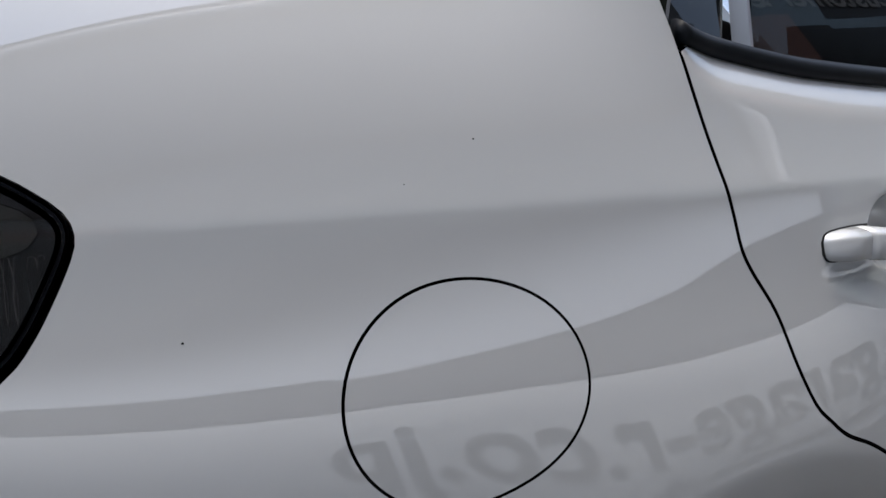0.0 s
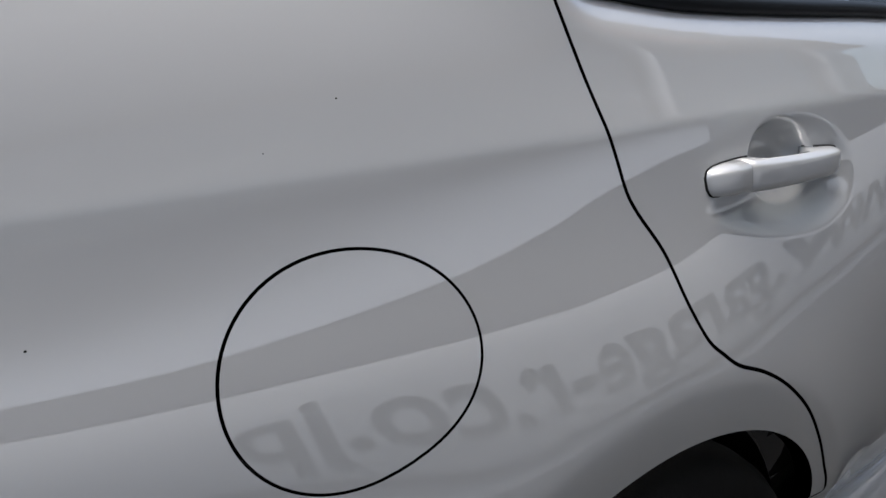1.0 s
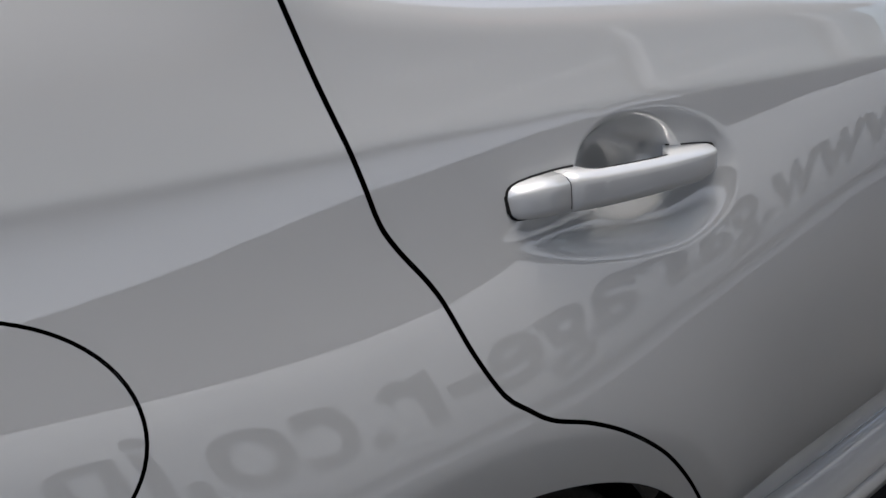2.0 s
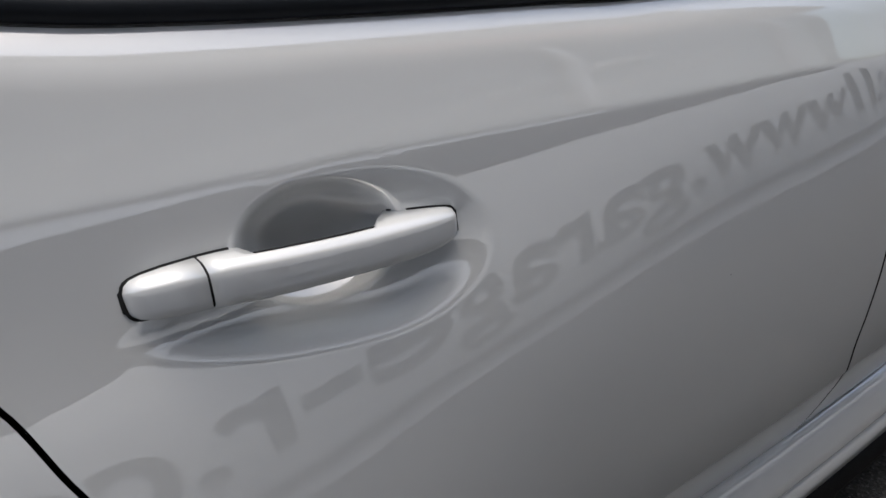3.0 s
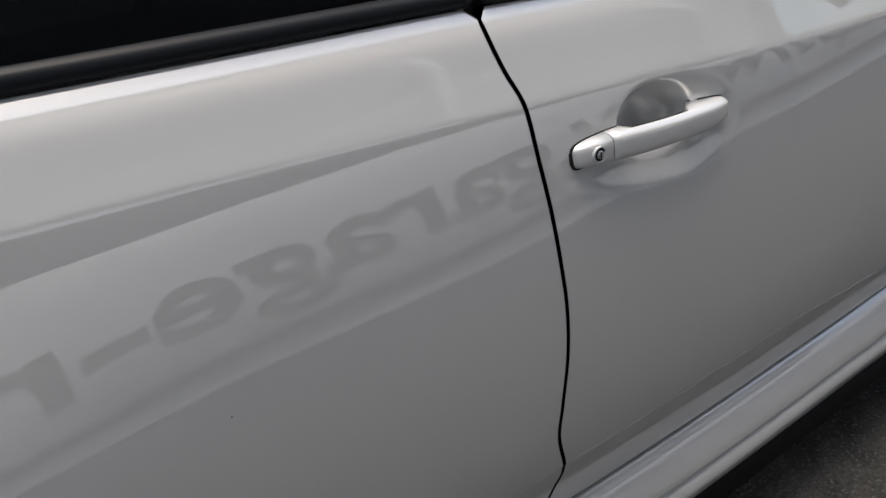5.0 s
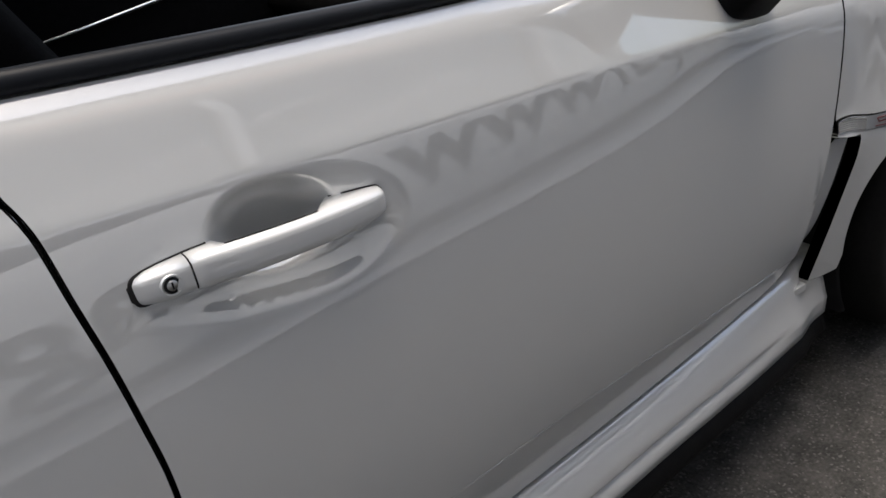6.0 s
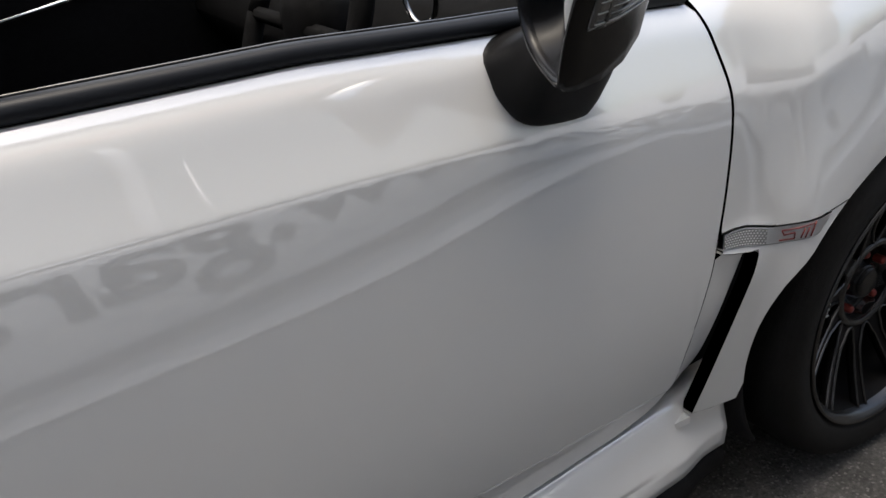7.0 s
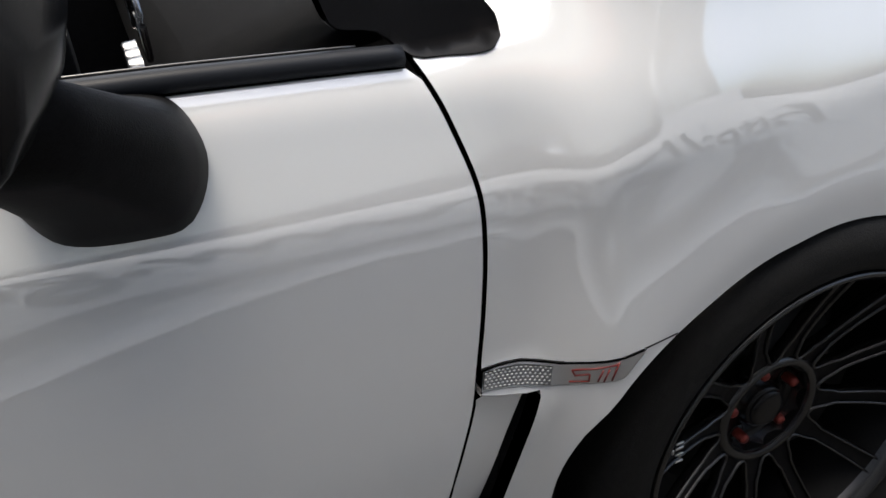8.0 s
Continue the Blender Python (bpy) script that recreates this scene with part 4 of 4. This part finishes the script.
bar("door_frame", (-1.60, 1.43), (-0.60, 1.02), 0.05, PLASTIC_GLOSS, car, 0.0)


def shell(name, xs, profile, material, label=""):
    """A skin across the car: profile(x) gives its (y, z) points from the right side to the left."""
    verts, faces = [], []
    for x in xs:
        pts = profile(x)
        m = len(pts)
        verts += [(x, y, z) for y, z in pts]
    for i in range(len(xs) - 1):
        for j in range(m - 1):
            faces.append((i * m + j, i * m + j + 1, (i + 1) * m + j + 1, (i + 1) * m + j))
    return part(name, (verts, faces, None), material, car, label)


WIDE = 1.795


def across(y0, z0, y1, z1, n=17, crown=0.03):
    """Points from the right rail to the left one, arched in between."""
    out = []
    for i in range(n):
        t = i / (n - 1)
        y = y0 + (WIDE - 2 * y0) * t
        out.append((y, z0 + (z1 - z0 + crown) * 4 * t * (1 - t)))
    return out


shell("roof", np.linspace(-2.55, -1.10, 16), lambda x: across(0.27, roof_z(x) - 0.04, 0, roof_z(x) - 0.04, crown=0.045), PAINT)
shell("windscreen", np.linspace(-1.10, -0.30, 10), lambda x: across(0.27 - 0.12 * step(-1.1, -0.3, x), roof_z(x) - 0.04, 0, roof_z(x) - 0.04, crown=0.03), GLASS, "windscreen").visible_shadow = False
shell("rear_screen", np.linspace(-3.05, -2.56, 8), lambda x: across(0.30, roof_z(x) - 0.04, 0, roof_z(x) - 0.04, crown=0.04), GLASS_DARK)
shell("bonnet", np.linspace(-0.29, 0.85, 20), lambda x: across(0.20, 0.94 - 0.10 * (x + 0.3) - 0.10 * max(0, x - 0.4), 0, 0.94 - 0.10 * (x + 0.3) - 0.10 * max(0, x - 0.4), crown=0.05), PAINT)
shell("boot_lid", np.linspace(-3.36, -3.04, 8), lambda x: across(0.25, 1.13, 0, 1.13, crown=0.02), PAINT)
bar("windscreen_pillar", (-1.15, 1.40), (-0.42, 0.99), 0.07, PAINT, car, 0.02, 0.05)
part("rear_bumper", loft([superring(x, WIDE / 2, 0.66, WIDE / 2 - d, h, 40, 6) for x, d, h in ((-3.30, 0.19, 0.34), (-3.42, 0.24, 0.36), (-3.52, 0.32, 0.33), (-3.56, 0.42, 0.25))]), PAINT, car)
part("front_bumper", loft([superring(x, WIDE / 2, 0.52, WIDE / 2 - d, h, 40, 6) for x, d, h in ((0.40, 0.05, 0.32), (0.62, 0.09, 0.31), (0.80, 0.22, 0.29), (0.90, 0.42, 0.24))]), PAINT, car)
part("underbody", box_bm((-3.2, 0.12, 0.17), (0.6, WIDE - 0.12, 0.30)), BLACK, car)

far = [(x, green(x, z), z) for x, z in [(-2.57, belt_z(-2.57) + 0.01), (-2.1, belt_z(-2.1) + 0.01), (-1.5, belt_z(-1.5) + 0.01), (-0.62, belt_z(-0.62) + 0.01), (-1.12, 1.37), (-1.76, 1.39), (-2.33, 1.37)]]
part("far_window", loft([[(x, WIDE - y + d, z) for x, y, z in far] for d in (0, 0.004)], smooth=False), TINTED, car)

# the left flank repeats the right one
for ob in [o for o in car.children if o.name.split(".")[0] in ("rear_door", "front_door", "quarter_panel", "front_fender", "side_skirt", "inner_shell", "belt_moulding", "b_pillar", "windscreen_pillar", "arch_liner")]:
    twin = bpy.data.objects.new(ob.name, ob.data)
    scene.collection.objects.link(twin)
    twin.parent = car
    twin.location.y, twin.scale.y = WIDE, -1
for ob in [o for o in car.children if o.name.startswith("wheel")]:
    twin = copy_thing(ob, Matrix.Identity(4))
    twin.location.y, twin.scale.y = WIDE, -1


# ---------------------------------------------------------------- cabin
def seat(x, y):
    s = new("seat")
    s.parent = car
    part("cushion", box_bm((x - 0.25, y - 0.25, 0.35), (x + 0.25, y + 0.25, 0.56), 0.06, 4), CLOTH, s)
    rings = [[(x - 0.22 - 0.28 * t + q[1] * (0.09 - 0.03 * t), y + q[0] * (0.25 - 0.05 * t * t), 0.5 + 0.62 * t) for q in superring(0, 0, 0, 1, 1, 20, 3.2, "z")] for t in np.linspace(0, 1, 8)]
    part("backrest", loft(rings), CLOTH, s)
    part("headrest", box_bm((x - 0.58, y - 0.12, 1.14), (x - 0.48, y + 0.12, 1.30), 0.04, 3), CLOTH, s)


seat(-1.15, 0.50)
seat(-1.15, WIDE - 0.50)
part("rear_bench", box_bm((-2.35, 0.25, 0.35), (-1.95, WIDE - 0.25, 0.62), 0.06, 4), CLOTH, car)
part("rear_backrest", box_bm((-2.50, 0.25, 0.55), (-2.32, WIDE - 0.25, 1.12), 0.06, 4), CLOTH, car)
part("cabin_floor", box_bm((-2.5, 0.14, 0.28), (-0.25, WIDE - 0.14, 0.33)), BLACK, car)
part("dashboard", loft([[(x, y, z) for x, z in ((-0.42, 0.62), (-0.60, 0.66), (-0.66, 0.78), (-0.62, 0.90), (-0.45, 0.95), (-0.28, 0.94), (-0.28, 0.62))] for y in np.linspace(0.16, WIDE - 0.16, 9)]), CLOTH, car)
part("centre_console", box_bm((-1.5, WIDE / 2 - 0.11, 0.33), (-0.5, WIDE / 2 + 0.11, 0.62), 0.03, 3), CLOTH, car)
wheel_c, wheel_n = Vector((-0.80, 0.50, 0.90)), Vector((-0.90, 0, 0.43))
up = Vector((0.43, 0, 0.90))
part("steering_wheel", tube([wheel_c + Vector((0, 1, 0)) * 0.18 * math.cos(a) + up * 0.18 * math.sin(a) for a in np.linspace(0, 2 * math.pi, 49)], 0.016, 10), CLOTH, car, "black leather steering wheel")
part("wheel_boss", loft([superring(-0.785 - d, 0.50, 0.893, r, r, 20, 2.6) for d, r in ((-0.05, 0.05), (0.0, 0.07), (0.02, 0.06), (0.03, 0.03))]), CLOTH, car)
for a in (0.0, math.pi, -math.pi / 2):
    part("wheel_spoke", tube([wheel_c + Vector((0, 1, 0)) * r * math.cos(a) + up * r * math.sin(a) for r in (0.04, 0.10, 0.17)], 0.012, 8), SILVER if a == -math.pi / 2 else CLOTH, car)
for y in (0.40, 0.60):
    part("gauge_ring", tube([(-0.655, y + 0.045 * math.cos(a), 0.93 + 0.045 * math.sin(a)) for a in np.linspace(0, 2 * math.pi, 33)], 0.004, 8), CHROME_DARK, car)
for y in (0.70, 0.76, 0.82):
    part("control_knob", lathe([(0.022, 0), (0.021, -0.02), (0.017, -0.024), (0.0005, -0.024)], 24, 0, 0), CHROME_DARK, car).matrix_basis = Matrix.Translation((-0.655, y, 0.80)) @ Matrix.Rotation(radians(-90), 4, "Z")
part("far_door_card", box_bm((-1.62, WIDE - 0.16, 0.36), (-0.45, WIDE - 0.12, 0.95), 0.02, 3), CLOTH, car)
part("far_door_strip", tube([(-1.45, WIDE - 0.172, 0.80), (-1.2, WIDE - 0.176, 0.83), (-0.9, WIDE - 0.172, 0.87), (-0.7, WIDE - 0.168, 0.88)], 0.006, 8), CHROME, car)


# ---------------------------------------------------------------- across the forecourt
def label_text(name, body_text, size, m, material, parent, shear=0.0, extrude=0.0015, stretch=1.0):
    cu = bpy.data.curves.new(name, "FONT")
    cu.body, cu.size, cu.shear, cu.extrude, cu.offset = body_text, size, shear, extrude, 0.020 * size
    cu.align_x, cu.align_y, cu.resolution_u = "LEFT", "BOTTOM_BASELINE", 4
    tmp = bpy.data.objects.new(name, cu)
    scene.collection.objects.link(tmp)
    bpy.context.view_layer.update()
    me = bpy.data.meshes.new_from_object(tmp.evaluated_get(bpy.context.evaluated_depsgraph_get()))
    bpy.data.objects.remove(tmp)
    me.materials.clear()
    me.materials.append(material)
    ob = new(name, me)
    ob.parent = parent
    ob.matrix_basis = m @ Matrix.Diagonal((stretch, 1, 1, 1))
    return ob


WALL_Y = -1.20
EAVE = 3.20
END = 1.3
shop = new("shop_front")
tagged(shop, "shop front with lettered windows under a pale grey wall", "building")
part("plinth", box_bm((-12, WALL_Y - 0.25, 0.0), (9, WALL_Y - 0.03, 0.22)), PLINTH, shop)
part("wall", box_bm((-12, WALL_Y - 0.25, 0.22), (9, WALL_Y - 0.014, 0.851)), PALE_WALL, shop)
part("apron", box_bm((-12, WALL_Y - 0.10, 0.852), (0.45, WALL_Y - 0.004, 1.02)), INK, shop)
part("apron", box_bm((0.45, WALL_Y - 0.10, 0.852), (END, WALL_Y - 0.002, 1.02)), WHITE, shop)
# added strip: its painted gradient makes the bright reflected band on the quarter panel
part("window_film", box_bm((-12, WALL_Y - 0.069, 1.022), (-0.89, WALL_Y - 0.066, 1.21)), REFLECT_GRADE, shop)
part("upper_wall", box_bm((-12, WALL_Y - 0.25, 1.86), (END, WALL_Y - 0.02, EAVE), 0.01, 1), UPPER, shop)
part("gutter", tube([(x, WALL_Y + 0.03, EAVE - 0.05) for x in (-12, -8, -4, END)], 0.05, 12), WHITE, shop)
part("backdrop", box_bm((-11.9, WALL_Y - 0.30, 0.80), (END - 0.1, WALL_Y - 0.26, 1.95)), BACKDROP, shop)
part("roof_slab", box_bm((-12, -6.0, EAVE), (END, WALL_Y + 0.05, EAVE + 0.08)), PLINTH, shop)
part("ceiling_panel", box_bm((-12, -5.8, 2.32), (END, WALL_Y - 0.25, 2.36)), WALL, shop)
part("back_wall", box_bm((-12, -6.0, 0.0), (END, -5.8, EAVE)), WALL, shop)
part("floor_slab", box_bm((-12, -5.8, 0.0), (END, WALL_Y - 0.25, 0.10)), PLINTH, shop)
for x in (-12, END - 0.2):
    part("side_wall", box_bm((x, -5.8, 0.0), (x + 0.2, WALL_Y - 0.25, EAVE)), WALL, shop)
MULLIONS = (-12.0, -10.0, -7.6, -5.2, -0.85, 0.45, END)
for x in MULLIONS[1:-1]:
    part("mullion", box_bm((x - 0.025, WALL_Y - 0.13, 1.02), (x + 0.025, WALL_Y - 0.02, 1.86), 0.004, 1), PLASTIC if x < -1 else PALE_WALL, shop)
# the long dark panel is added to darken the reflection under the crease
for x0, x1, z0, z1, m in ((-11, -1.7, 1.16, 1.36, INK), (-5.2, -4.3, 1.40, 1.66, RED_BROWN)):
    part("backing_panel", box_bm((x0, WALL_Y - 0.16, z0), (x1, WALL_Y - 0.14, z1)), m, shop)
for x0, x1 in zip(MULLIONS, MULLIONS[1:]):
    part("shop_window", box_bm((x0 + 0.025, WALL_Y - 0.08, 1.02), (x1 - 0.025, WALL_Y - 0.072, 1.85)), GLASS, shop).visible_shadow = False


def brush_line(x, z, length, h, rng, wide, material):
    """A line of hand-brushed letters on a pane: short looped strokes with gaps between the words."""
    u, word = x, 0
    while u < x + length:
        pts = []
        for i in range(rng.randint(5, 9)):
            pts.append((u, WALL_Y - 0.062, z + h * (rng.uniform(0.70, 1.0) if i % 2 else rng.uniform(0.0, 0.3))))
            u += h * wide * rng.uniform(0.25, 0.6)
        part("brush_writing", tube(pts, 0.0014 + h * 0.06, 5), material, shop)
        word += 1
        u += h * wide * (0.4 + (0.8 if word % 3 == 0 else 0))


# hand-brushed white writing on the panes, too faint to read
rng = random.Random(4)
for x, z, length, h, wide in ((-5.0, 1.235, 2.6, 0.026, 2.6), (-4.6, 1.195, 1.8, 0.018, 3.0), (-2.4, 1.47, 1.4, 0.022, 1.5), (-2.5, 1.515, 1.9, 0.024, 1.5), (-2.3, 1.565, 1.3, 0.020, 1.5), (-2.5, 1.615, 1.5, 0.024, 1.5), (-1.9, 1.68, 1.0, 0.026, 1.5), (-0.8, 1.46, 0.8, 0.022, 1.5), (-0.75, 1.52, 0.85, 0.024, 1.5), (-0.7, 1.59, 0.7, 0.024, 1.5), (-7.0, 1.5, 1.6, 0.05, 1.5), (-4.2, 1.62, 1.4, 0.04, 1.6), (-4.0, 1.74, 1.2, 0.04, 1.6)):
    brush_line(x, z, length, h, rng, wide, BRUSH if z > 1.3 else BRUSH_FAINT)
part("tape_mark", tube([(-0.70, WALL_Y - 0.062, 1.42), (-0.64, WALL_Y - 0.062, 1.33)], 0.005, 6), BRUSH, shop)
for x, z, length, h in ((-4.6, 2.55, 1.7, 0.11), (-4.4, 2.2, 1.6, 0.08), (-1.2, 2.35, 1.1, 0.10), (-0.9, 2.1, 1.2, 0.08)):
    u = x
    while u < x + length:
        pts = [(u + h * (0.3 * i + rng.uniform(-0.03, 0.03)), WALL_Y - 0.016, z + h * (rng.uniform(0.8, 1.0) if i % 2 else rng.uniform(0, 0.25))) for i in range(rng.randint(4, 6))]
        part("wall_writing", tube(pts, 0.003 + 0.02 * h, 5), UPPER_MARK, shop)
        u += h * 2.0
# name board over the windows
part("name_board", box_bm((-1.6, WALL_Y - 0.02, 2.12), (END, WALL_Y + 0.01, 2.85), 0.004, 1), INK, shop)
part("name_panel", box_bm((-1.3, WALL_Y + 0.01, 2.16), (0.20, WALL_Y + 0.016, 2.50)), RED_BROWN, shop)
label_text("board_text", "Customer Re", 0.20, Matrix.Translation((1.25, WALL_Y + 0.013, 2.56)) @ Matrix.Rotation(math.pi, 4, "Z") @ Matrix.Rotation(math.pi / 2, 4, "X"), LETTER_GREY, shop, 0.1, 0.0015, 1.25)

sign = new("sign_board")
tagged(sign, "long white sign board with dark web address lettering", "sign")
part("board", box_bm((-9.0, WALL_Y - 0.012, 0.29), (9.0, WALL_Y, 0.85), 0.003, 1), BOARD, sign)
part("stripe", box_bm((-9.0, WALL_Y, 0.312), (9.0, WALL_Y + 0.003, 0.360)), INK, sign)
# the lettering is read from the car, so it runs against x
label_text("lettering", "http://www.garage-r.co.jp", 0.37, Matrix.Translation((1.75, WALL_Y + 0.003, 0.485)) @ Matrix.Rotation(math.pi, 4, "Z") @ Matrix.Rotation(math.pi / 2, 4, "X"), INK, sign, 0.12, 0.0015, 1.34)
